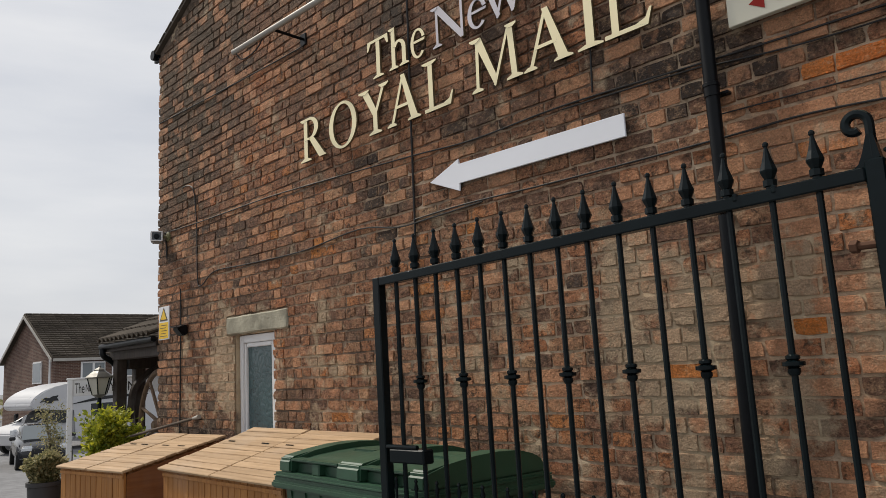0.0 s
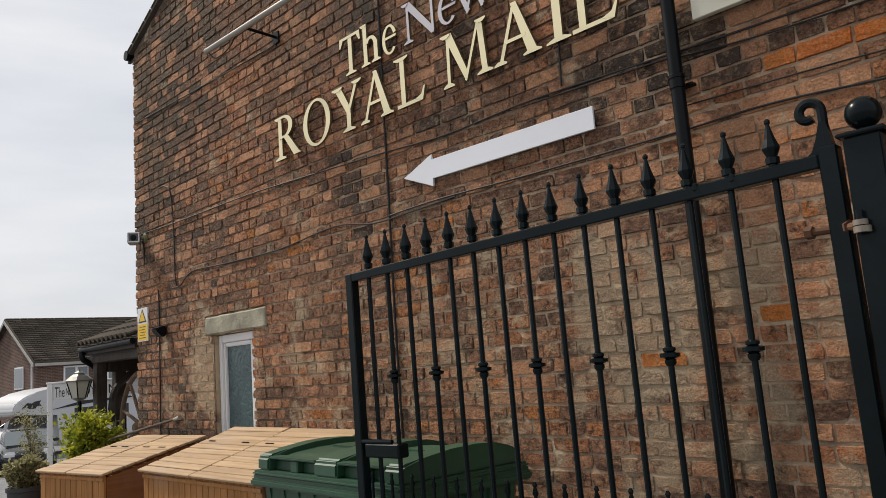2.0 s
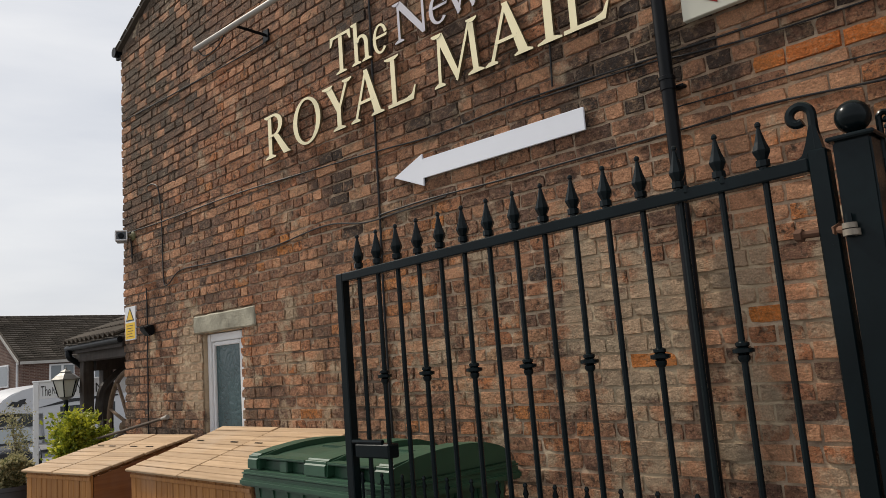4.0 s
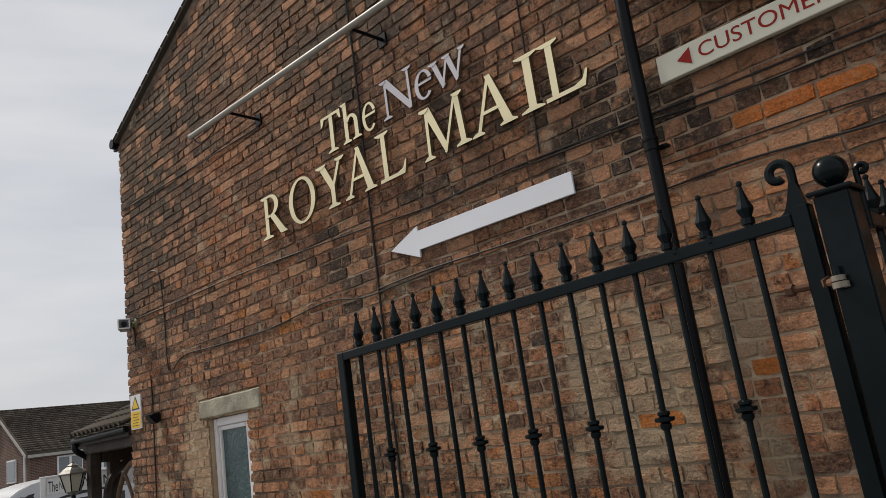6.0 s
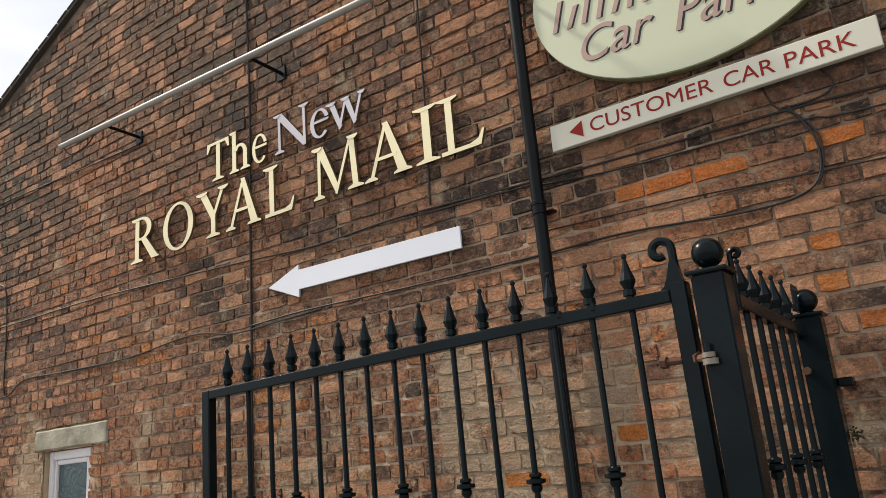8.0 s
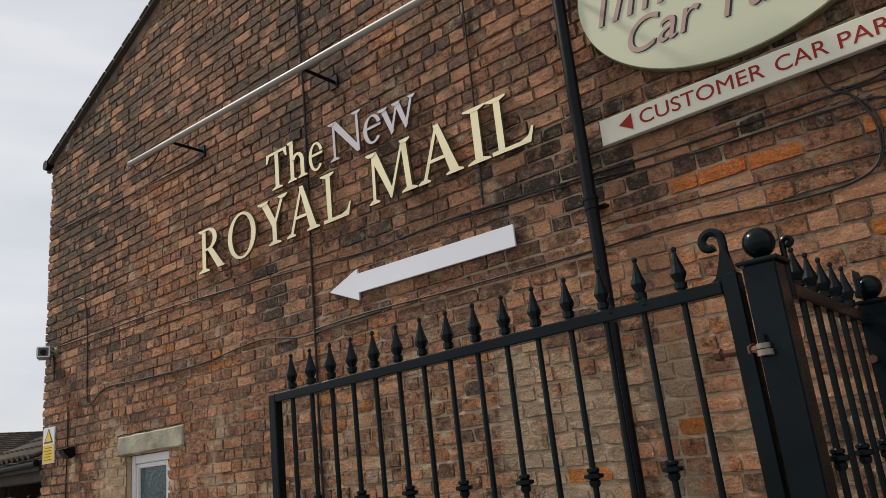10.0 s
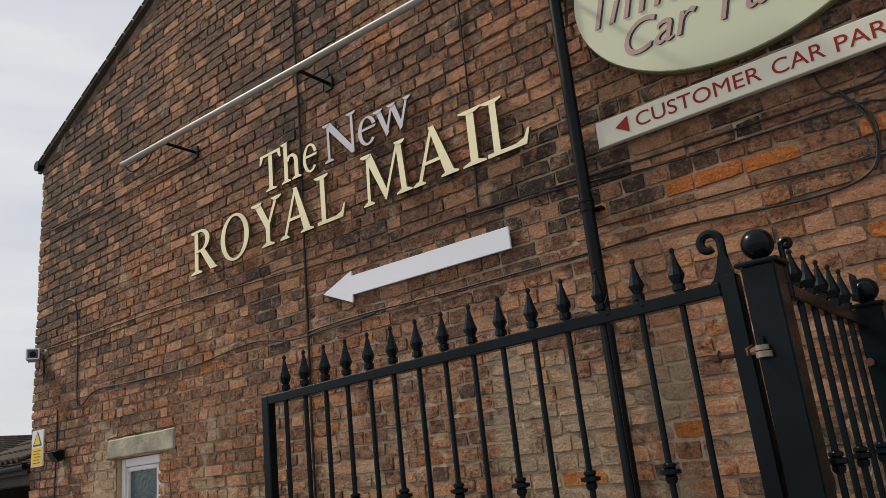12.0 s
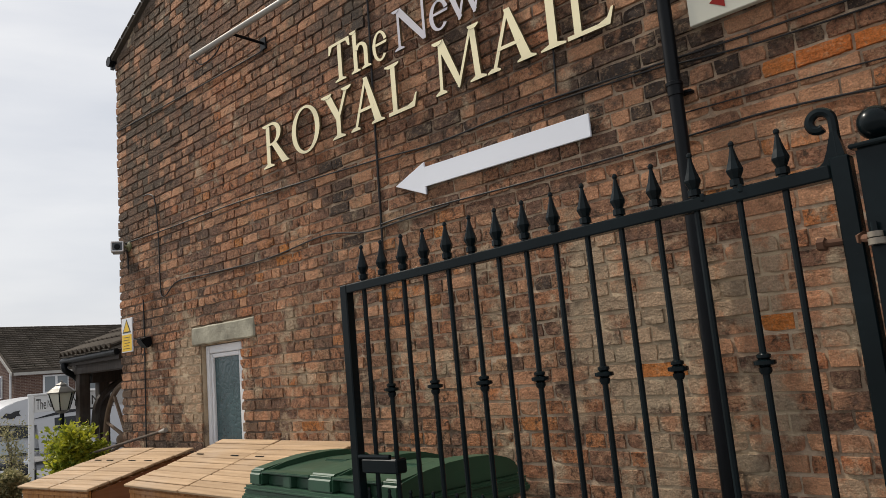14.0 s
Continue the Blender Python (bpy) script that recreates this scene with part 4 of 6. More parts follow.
def iron_gate():
    g = thing("iron_gate", "black wrought iron gate leaf with spear finials, standing open", "gate")
    x = GATE_X
    y_l, y_r = 3.126, 1.073
    lift = lambda y: 0.0125 * (y_l - y)    # the top rail climbs towards its hinge
    part("stile", boxed(x - 0.021, x + 0.021, y_l - 0.045, y_l, 0.06, TOP_Z, bevel=0.004), IRON, g)
    part("stile", boxed(x - 0.021, x + 0.021, y_r, y_r + 0.048, 0.06, TOP_Z + 0.04, bevel=0.004), IRON, g)
    for z in (0.98, 0.16):
        part("rail", boxed(x - 0.021, x + 0.021, y_r + 0.048, y_l - 0.045, z - 0.038, z - 0.001, bevel=0.004), IRON, g)
    bm = bmesh.new()
    ya, yb = y_r + 0.048, y_l - 0.045
    prism(bm, [(ya, TOP_Z + lift(ya) - 0.038), (yb, TOP_Z + lift(yb) - 0.038), (yb, TOP_Z + lift(yb) - 0.001), (ya, TOP_Z + lift(ya) - 0.001)], lambda u, v, d: Vector((d, u, v)), x - 0.021, x + 0.021)
    bmesh.ops.bevel(bm, geom=bm.edges[:], offset=0.004, segments=1, affect="EDGES")
    part("rail", bm, IRON, g)
    part("scroll", scroll(bmesh.new(), (x, y_r + 0.028, 2.205), 1, 0.032, 0.0125), IRON, g, smooth=True)
    bm = bmesh.new()
    web_z = TOP_Z + lift(y_r)
    prism(bm, [(y_r + 0.046, web_z - 0.004), (y_r + 0.078, web_z - 0.004), (y_r + 0.062, web_z + 0.008), (y_r + 0.05, web_z + 0.035), (y_r + 0.036, web_z + 0.08), (y_r + 0.02, web_z + 0.08), (y_r + 0.01, web_z + 0.018)], lambda u, v, d: Vector((d, u, v)), x - 0.012, x + 0.012)
    part("scroll_web", bm, IRON, g)
    for k in range(15):
        y = 2.985 - 0.1246 * k
        b = share("bar", BAR, g, pose(x, y, 0))
        share("finial", SPEAR, b, Matrix.LocRotScale((0, 0, TOP_Z - 0.002 + lift(y)), None, (1, 1, (0.157 - lift(y)) / 0.153)))
        if k % 2:
            share("collar", COLLAR, b, pose(0, 0, 1.58))
    for k in range(16):
        share("dog_bar", DOG, g, pose(x, 3.047 - 0.1246 * k, 0))
    # The leaf sags a little towards its free end.
    turn = Matrix.Rotation(radians(-0.55), 4, "X")
    pivot = Vector((0, 3.1, TOP_Z))
    g.matrix_basis = Matrix.Translation(pivot - turn @ pivot) @ turn
    lock = part("lock_box", boxed(x - 0.03, x + 0.03, 2.835, 3.05, 1.255, 1.312, bevel=0.006), IRON, g, "black steel gate lock box")
    part("slide_bolt", tube(bmesh.new(), [(x - 0.02, 3.07, 1.320), (x - 0.02, 2.88, 1.320)], 0.009, 8), IRON, lock)
    for y in (1.46, 1.35):
        part("weld_clip", boxed(x - 0.025, x - 0.006, y - 0.007, y + 0.007, TOP_Z + lift(y) - 0.018, TOP_Z + lift(y) + 0.006, bevel=0.004), IRON, g)
    for z in (1.868, 0.4):
        hinge = part("hinge_bolt", tube(bmesh.new(), [(x, 1.181, z - 0.004), (x, 1.094, z - 0.006), (x - 0.012, 1.076, z - 0.008), (x - 0.055, 1.046, z - 0.014)], 0.010, 8), RUST, g, "rusty threaded hinge eye bolt")
        part("nut", tube(bmesh.new(), [(x, 1.183, z - 0.004), (x - 0.002, 1.165, z - 0.005)], 0.017, 6), RUST, hinge)
        part("nut", tube(bmesh.new(), [(x - 0.006, 1.082, z - 0.006), (x - 0.016, 1.072, z - 0.008)], 0.018, 6), RUST, hinge)
        part("hinge_eye", tube(bmesh.new(), [(x - 0.058, 1.036, z - 0.014), (x - 0.058, 1.036, z - 0.001)], 0.017, 14), BOLT, hinge, smooth=True)
        part("hinge_lug", tube(bmesh.new(), [(x - 0.058, 1.034, z - 0.032), (x - 0.058, 1.034, z - 0.017)], 0.020, 14), BOLT, hinge, smooth=True)
        part("hinge_pin", tube(bmesh.new(), [(x - 0.058, 1.036, z - 0.034), (x - 0.058, 1.036, z + 0.022)], 0.009, 10), IRON, hinge, smooth=True)


iron_gate()


def iron_post(name, x, y, w, top, label):
    p = thing(name, label, "post", (x, y, 0), group="iron gate posts")
    h = w / 2
    part("shaft", boxed(-h, h, -h, h, 0, top, bevel=0.005, seg=2), IRON, p)
    part("cap", boxed(-h - 0.012, h + 0.012, -h - 0.012, h + 0.012, top, top + 0.012, bevel=0.004), IRON, p)
    bm = bmesh.new()
    r = w * 0.48
    lathe(bm, [(0.02, 0), (0.026, 0.006), (0.018, 0.012)] + [(r * math.sin(radians(a)), 0.008 + r - r * math.cos(radians(a))) for a in range(24, 180, 12)] + [(0.001, 0.008 + 2 * r)], 24, (0, 0, top + 0.011))
    part("ball", bm, IRON, p, smooth=True)
    return p


iron_post("gate_post", 2.098, 1.008, 0.088, 2.094, "black square iron gate post with ball finial")
WALL_POST = iron_post("gate_post", 2.915, 0.926, 0.085, 2.042, "black iron post with ball finial bolted to the wall")
part("wall_strap", boxed(0.02, 0.082, -0.09, -0.043, 1.80, 1.83, bevel=0.004), IRON, WALL_POST)
part("strap_bolt", tube(bmesh.new(), [(-0.065, 0.03, 1.86), (-0.042, 0.03, 1.86)], 0.014, 6), RUST, WALL_POST, "rusty bolt head")


def iron_fence():
    f = thing("iron_fence", "short black iron railing panel between post and wall", "railing", (2.142, 0.978, 0), -2.2)
    drop = lambda x: 0.012 - 0.05 * x
    for z in (TOP_Z, 0.98, 0.16):
        bm = bmesh.new()
        prism(bm, [(0.0, z + drop(0) - 0.04), (0.729, z + drop(0.729) - 0.04), (0.729, z + drop(0.729)), (0.0, z + drop(0))], lambda u, v, d: Vector((u, d, v)), -0.018, 0.018)
        bmesh.ops.bevel(bm, geom=bm.edges[:], offset=0.004, segments=1, affect="EDGES")
        part("rail", bm, IRON, f)
    for k in range(5):
        x = 0.112 + 0.116 * k
        b = share("bar", BAR, f, pose(x, 0, -0.02))
        share("finial", SPEAR, b, Matrix.LocRotScale((0, 0, TOP_Z + 0.017 + drop(x)), None, (0.92, 0.92, (0.126 - drop(x)) / 0.153)))
        if k % 2 == 0:
            share("collar", COLLAR, b, pose(0, 0, 1.605))
    for k in range(5):
        share("dog_bar", DOG, f, pose(0.054 + 0.116 * k, 0, -0.02))
    part("scroll", scroll(bmesh.new(), (0.012, -0.012, 2.185), -1, 0.014, 0.008), IRON, f, smooth=True)
    # A comb of short anti-climb spikes by the wall post.
    part("comb_bar", boxed(0.68, 0.765, -0.016, 0.004, 2.06, 2.085, bevel=0.003), IRON, f)
    for k in range(6):
        part("spike", lathe(bmesh.new(), [(0.005, 0), (0.005, 0.05), (0.001, 0.072)], 6, (0.686 + 0.0145 * k, -0.006, 2.083)), IRON, f)


iron_fence()


# ---- the yard: bin and timber stores ----
def wheelie_bin():
    b = thing("waste_bin", "large dark green plastic wheeled bin beside the wall", "bin", (2.57, 3.545, 0), -3)
    L, D, rim = 0.635, 0.385, 1.13
    bm = bmesh.new()
    rings = []
    for z, s in ((0.16, 0.80), (0.2, 0.84), (1.04, 0.96), (1.05, 0.96)):
        l2, d2, c = L * s, D * s, 0.06
        rings.append([bm.verts.new((px, py, z)) for px, py in ((-d2, -l2 + c), (-d2 + c, -l2), (d2 - c, -l2), (d2, -l2 + c), (d2, l2 - c), (d2 - c, l2), (-d2 + c, l2), (-d2, l2 - c))])
    for p, q in zip(rings, rings[1:]):
        for k in range(8):
            bm.faces.new((p[k], p[(k + 1) % 8], q[(k + 1) % 8], q[k]))
    bm.faces.new(rings[0])
    body = part("body", bm, GREEN, b)
    for k in range(8):
        y = -0.5 + k / 7
        bm = bmesh.new()
        prism(bm, [(-D + 0.005, 1.05), (-D + 0.03, 0.9), (-D + 0.06, 1.05)], lambda u, v, d: Vector((u, d, v)), y - 0.012, y + 0.012)
        part("rib", bm, GREEN, body)
    for k in range(5):
        x = -0.28 + 0.14 * k
        bm = bmesh.new()
        prism(bm, [(-L + 0.005, 1.05), (-L + 0.03, 0.9), (-L + 0.06, 1.05)], lambda u, v, d: Vector((d, u, v)), x - 0.012, x + 0.012)
        part("rib", bm, GREEN, body)
    part("rim", boxed(-D - 0.02, D + 0.01, -L - 0.02, L + 0.02, 1.05, 1.088, bevel=0.010, seg=2), GREEN, b)
    part("rim_band", boxed(-D - 0.004, D - 0.004, -L - 0.004, L + 0.004, 1.084, 1.106), GREEN, b)
    part("rim_lip", boxed(-D - 0.012, D, -L - 0.012, L + 0.012, 1.10, rim, bevel=0.012, seg=2), GREEN, b)
    # The lid: a low arched shell with a set-back front, three raised ribs across it and a thin front ledge.
    def arch(y0, y1, high, back, soft):
        bm = bmesh.new()
        prof = [(-D + 0.012 + back, -0.003), (-D + 0.014 + back, high * 0.55), (-D + 0.035 + back, high * 0.68), (-0.22, high * 0.84), (-0.08, high * 0.97), (0.06, high), (0.2, high * 0.92), (D - 0.08, high * 0.68), (D - 0.03, high * 0.4), (D - 0.02, -0.003)]
        prism(bm, prof, lambda u, v, d: Vector((u, d, rim + v)), y0, y1)
        bmesh.ops.bevel(bm, geom=bm.edges[:], offset=soft, segments=2, affect="EDGES", clamp_overlap=True)
        return bm
    lid = part("lid", arch(-L + 0.03, L - 0.03, 0.088, 0.05, 0.004), GREEN, b, "low arched dark green plastic lid")
    for y0, y1 in ((-L + 0.012, -L + 0.13), (-0.14, 0.06), (L - 0.13, L - 0.012)):
        part("lid_rib", arch(y0, y1, 0.118, 0.0, 0.011), GREEN, lid)
    for y0, y1 in ((-L + 0.125, -0.135), (0.055, L - 0.125)):
        part("lid_ledge", boxed(-D + 0.018, -D + 0.09, y0, y1, rim + 0.060, rim + 0.072, bevel=0.005, seg=2), GREEN, lid)
        m = 0.5 * (y0 + y1)
        part("lid_bracket", boxed(-D + 0.025, -D + 0.07, m - 0.05, m + 0.02, rim - 0.002, rim + 0.060, bevel=0.006), GREEN, lid)
        part("lid_grip", boxed(-0.06, 0.10, m - 0.1, m + 0.1, rim + 0.078, rim + 0.096, bevel=0.008, seg=2), GREEN, lid)
    for y in (-0.5, 0.0, 0.5):
        part("hinge_knuckle", tube(bmesh.new(), [(D - 0.015, y - 0.05, rim + 0.03), (D - 0.015, y + 0.05, rim + 0.03)], 0.024, 10), GREEN, b, smooth=True)
    for sx in (-1, 1):
        for sy in (-1, 1):
            w = part("wheel", tube(bmesh.new(), [(sx * 0.26 - 0.02, sy * 0.45, 0.08), (sx * 0.26 + 0.02, sy * 0.45, 0.08)], 0.08, 14), TYRE, b)
            part("castor_fork", boxed(sx * 0.26 - 0.03, sx * 0.26 + 0.03, sy * 0.45 - 0.02, sy * 0.45 + 0.02, 0.1, 0.165), IRON, w)


wheelie_bin()


def timber_store(at, turn, width, depth, front, back, label):
    """A low lean-to store: board cladding, boarded sloping lid. Local x runs back, y along the front."""
    s = thing("timber_store", label, "shed", at, turn, "timber bin stores")
    body = part("carcass", boxed(0.02, depth - 0.01, 0.02, width - 0.02, 0.02, front - 0.06), DARK_WOOD, s)
    n = round(width / 0.078)
    w = width / n
    for k in range(n):
        part("front_board", boxed(-0.002 + random.uniform(0, 0.003), 0.018, k * w + 0.003, (k + 1) * w - 0.003, 0.03, front - 0.009, bevel=0.003), SHED_BOARD, s)
    for y0 in (-0.001, width - 0.018):
        bm = bmesh.new()
        prism(bm, [(0.021, 0.03), (depth - 0.002, 0.03), (depth - 0.002, back - 0.022), (0.021, front - 0.022)], lambda u, v, d: Vector((u, d, v)), y0, y0 + 0.019)
        part("side_panel", bm, SHADED_PANEL, s, "plain orange side panel with its shade in the colour")
    for z in (0.1, front - 0.035):
        part("front_batten", boxed(-0.009, -0.003, 0.004, width - 0.004, z - 0.012, z + 0.012, bevel=0.002), SHED_BOARD, s)
    slope = math.atan2(back - front, depth)
    length = math.hypot(depth, back - front) + 0.05
    rows = 10
    rw = length / rows
    for half in (0, 1):
        y0, y1 = (-0.03, width * 0.52) if half == 0 else (width * 0.52 + 0.005, width + 0.03)
        lid = part("lid_frame", boxed(0.07, length - 0.06, y0 + 0.06, y1 - 0.06, -0.024, -0.001), SHED_BOARD, s)
        lid.matrix_basis = pose(-0.03, 0, front - 0.012, 0, -math.degrees(slope), 0)
        for k in range(rows):
            dz = random.uniform(0, 0.004)
            part("roof_board", boxed(k * rw + 0.004, (k + 1) * rw - 0.004, y0 + random.uniform(0, 0.012), y1 - random.uniform(0, 0.006), dz, 0.018 + dz, bevel=0.004), ROOF_BOARD, lid)
        for yh in (y0 + 0.15, y1 - 0.15):
            part("hinge", boxed(length * 0.64, length * 0.64 + 0.012, yh - 0.045, yh + 0.045, 0.0225, 0.0245), IRON, lid)
    return s


timber_store((2.27, 4.215, 0), 0, 1.545, 0.70, 1.045, 1.238, "orange timber bin store with pale boarded lid against wall")
timber_store((2.13, 6.09, 0), 8.5, 0.93, 0.82, 1.02, 1.178, "smaller orange timber bin store with pale boarded lid")


def leaning_pole():
    p = thing("pole", "thin dark pole with a pale tip resting on the store", "pole")
    part("shaft", tube(bmesh.new(), [(2.88, 8.05, 1.12), (2.965, 6.75, 1.315)], 0.012, 8), BARK, p, smooth=True)
    part("tip", tube(bmesh.new(), [(2.963, 6.79, 1.309), (2.971, 6.69, 1.324)], [0.012, 0.02], 10), GALV, p, "pale plastic tip", smooth=True)


leaning_pole()


# ---- planting ----
def leaf_mesh(bm, at, d, size, rng):
    d = d.normalized()
    side = d.cross(Vector((rng.uniform(-1, 1), rng.uniform(-1, 1), rng.uniform(-0.2, 1)))).normalized() * size * 0.28
    up = d.cross(side).normalized() * size * 0.12
    a, m, t = at, at + d * size * 0.5, at + d * size
    v = [bm.verts.new(q) for q in (a, m + side + up, t, m - side + up, m)]
    bm.faces.new((v[0], v[1], v[4]))
    bm.faces.new((v[1], v[2], v[4]))
    bm.faces.new((v[2], v[3], v[4]))
    bm.faces.new((v[3], v[0], v[4]))


def shrub(name, label, at, height, spread, leaves, size, mat, seed, low=0.1):
    s = thing(name, label, "shrub", at)
    rng = random.Random(seed)
    stems, crown = bmesh.new(), bmesh.new()
    for k in range(16):
        a = rng.uniform(0, 2 * math.pi)
        h = height * rng.uniform(0.62, 1.0)
        r = spread * rng.uniform(0.25, 1.0) * (1.25 - 0.6 * h / height)
        tip = Vector((r * math.cos(a), r * math.sin(a), h))
        mid = Vector((tip.x * 0.45, tip.y * 0.45, h * 0.5))
        tube(stems, [(0.02 * math.cos(a), 0.02 * math.sin(a), 0), mid, tip], [0.014, 0.009, 0.003], 5)
        for j in range(leaves // 16):
            t = rng.uniform(low, 1) ** 0.7
            q = mid.lerp(tip, (t - 0.5) * 2) if t > 0.5 else Vector((0, 0, 0)).lerp(mid, t * 2)
            q = q + Vector((rng.gauss(0, 1), rng.gauss(0, 1), rng.gauss(0, 0.8))) * spread * 0.17
            leaf_mesh(crown, q, Vector((rng.gauss(0, 1) + 0.6 * math.cos(a), rng.gauss(0, 1) + 0.6 * math.sin(a), rng.gauss(0.5, 0.7))), size * rng.uniform(0.6, 1.25), rng)
    part("stems", stems, BARK, s)
    part("crown", crown, mat, s)
    return s


shrub("laurel_bush", "bright yellow-green leafy bush by the building corner", (2.78, 8.22, 0), 1.42, 0.325, 16000, 0.055, LEAF, 3, 0.3)


def planter():
    p = thing("planter", "dark round tub planter", "planter", (2.16, 8.0, 0))
    part("tub", lathe(bmesh.new(), [(0.10, 0), (0.11, 0.02), (0.14, 0.78), (0.152, 0.785), (0.152, 0.82), (0.135, 0.82), (0.13, 0.74)], 20), POT, p, smooth=True)
    shrub("planter_shrub", "grey-green shrub growing in a dark tub", (2.16, 8.0, 0.76), 0.28, 0.165, 10000, 0.040, LEAF_DRY, 8)
    t = thing("young_tree", "thin bare-stemmed young tree with sparse leaves", "tree", (2.57, 9.3, 0))
    rng = random.Random(4)
    bm, cr = bmesh.new(), bmesh.new()
    tube(bm, [(0, 0, 0), (0.02, 0.0, 0.6), (0.0, 0.02, 1.1)], [0.016, 0.013, 0.009], 6)
    for k in range(14):
        a = rng.uniform(0, 6.28)
        q = Vector((0.075 * math.cos(a), 0.075 * math.sin(a), rng.uniform(1.02, 1.40)))
        tube(bm, [(0, 0.01, 0.8 + 0.02 * k), q * 0.6 + Vector((0, 0, 0.42)), q], [0.006, 0.004, 0.002], 4)
        for j in range(70):
            leaf_mesh(cr, q + Vector((rng.gauss(0, 0.042), rng.gauss(0, 0.042), rng.gauss(0, 0.06))), Vector((rng.gauss(0, 1), rng.gauss(0, 1), rng.gauss(0, 1))), 0.024, rng)
    part("trunk", bm, BARK, t)
    part("crown", cr, LEAF_DRY, t)


planter()


def wall_tuft():
    w = thing("wall_weed", "small dark weed rooted in the brick joint", "plant", (WALL_X - 0.004, 0.872, 1.64))
    rng = random.Random(6)
    bm = bmesh.new()
    for k in range(50):
        leaf_mesh(bm, Vector((-0.014 * rng.random(), rng.gauss(0, 0.008), rng.gauss(0, 0.010))), Vector((-0.7 * rng.random(), rng.gauss(0, 1), rng.gauss(0.2, 1))), 0.013, rng)
    part("leaves", bm, leaf_material("dark_weed_leaf", (0.015, 0.02, 0.01), (0.06, 0.065, 0.03)), w)


wall_tuft()


# ---- post sign and lantern ----
def post_sign():
    s = thing("post_sign", "white painted name board on white posts", "sign", (2.97, 10.0, 0), -16)
    for x in (0.0, 1.25):
        part("post", boxed(x - 0.03, x + 0.03, -0.03, 0.03, -0.08, 1.70, bevel=0.006), BOARD_WHITE, s)
    part("board", boxed(0.03, 1.22, -0.015, 0.015, 1.515, 1.70, bevel=0.004), BOARD_WHITE, s)
    part("board_cap", boxed(-0.04, 1.29, -0.03, 0.03, 1.70, 1.722, bevel=0.005), BOARD_WHITE, s)
    for word, x, w, h, z in (("The", 0.05, 0.10, 0.115, 1.545), ("NEW", 0.165, 0.105, 0.085, 1.56), ("ROYAL", 0.30, 0.28, 0.105, 1.55), ("MAIL", 0.62, 0.27, 0.105, 1.55)):
        ob = lettering(word, w, h, 0, 0, 0, DARK_TXT, s)
        ob.matrix_basis = pose(x, -0.0162, z, 0, 0, 90)


post_sign()


def lantern():
    l = thing("lantern", "cream Victorian style lantern on a black post", "lantern", (2.955, 9.0, 0))
    part("post", tube(bmesh.new(), [(0, 0, 0), (0, 0, 1.50)], 0.022, 10), IRON, l, smooth=True)
    part("base_cup", lathe(bmesh.new(), [(0.022, 1.495), (0.05, 1.51), (0.075, 1.525), (0.05, 1.53)], 12), LAMP_METAL, l)
    for k in range(6):
        a0, a1 = radians(60 * k), radians(60 * k + 60)
        bm = bmesh.new()
        q = [(0.072 * math.cos(a0), 0.072 * math.sin(a0), 1.53), (0.072 * math.cos(a1), 0.072 * math.sin(a1), 1.53), (0.125 * math.cos(a1), 0.125 * math.sin(a1), 1.70), (0.125 * math.cos(a0), 0.125 * math.sin(a0), 1.70)]
        inner = [(x * 0.96, y * 0.96, z) for x, y, z in q]
        va, vb = [bm.verts.new(p) for p in q], [bm.verts.new(p) for p in inner]
        bm.faces.new(va)
        bm.faces.new(vb)
        for j in range(4):
            bm.faces.new((va[j], va[(j + 1) % 4], vb[(j + 1) % 4], vb[j]))
        part("pane", bm, LAMP_GLASS, l)
        part("glazing_bar", tube(bmesh.new(), [(0.074 * math.cos(a0), 0.074 * math.sin(a0), 1.53), (0.128 * math.cos(a0), 0.128 * math.sin(a0), 1.705)], 0.006, 6), IRON, l)
    part("hood", lathe(bmesh.new(), [(0.145, 1.70), (0.148, 1.712), (0.10, 1.752), (0.06, 1.778), (0.058, 1.79), (0.03, 1.805), (0.012, 1.815), (0.012, 1.825), (0.004, 1.835)], 6), LAMP_METAL, l)


lantern()


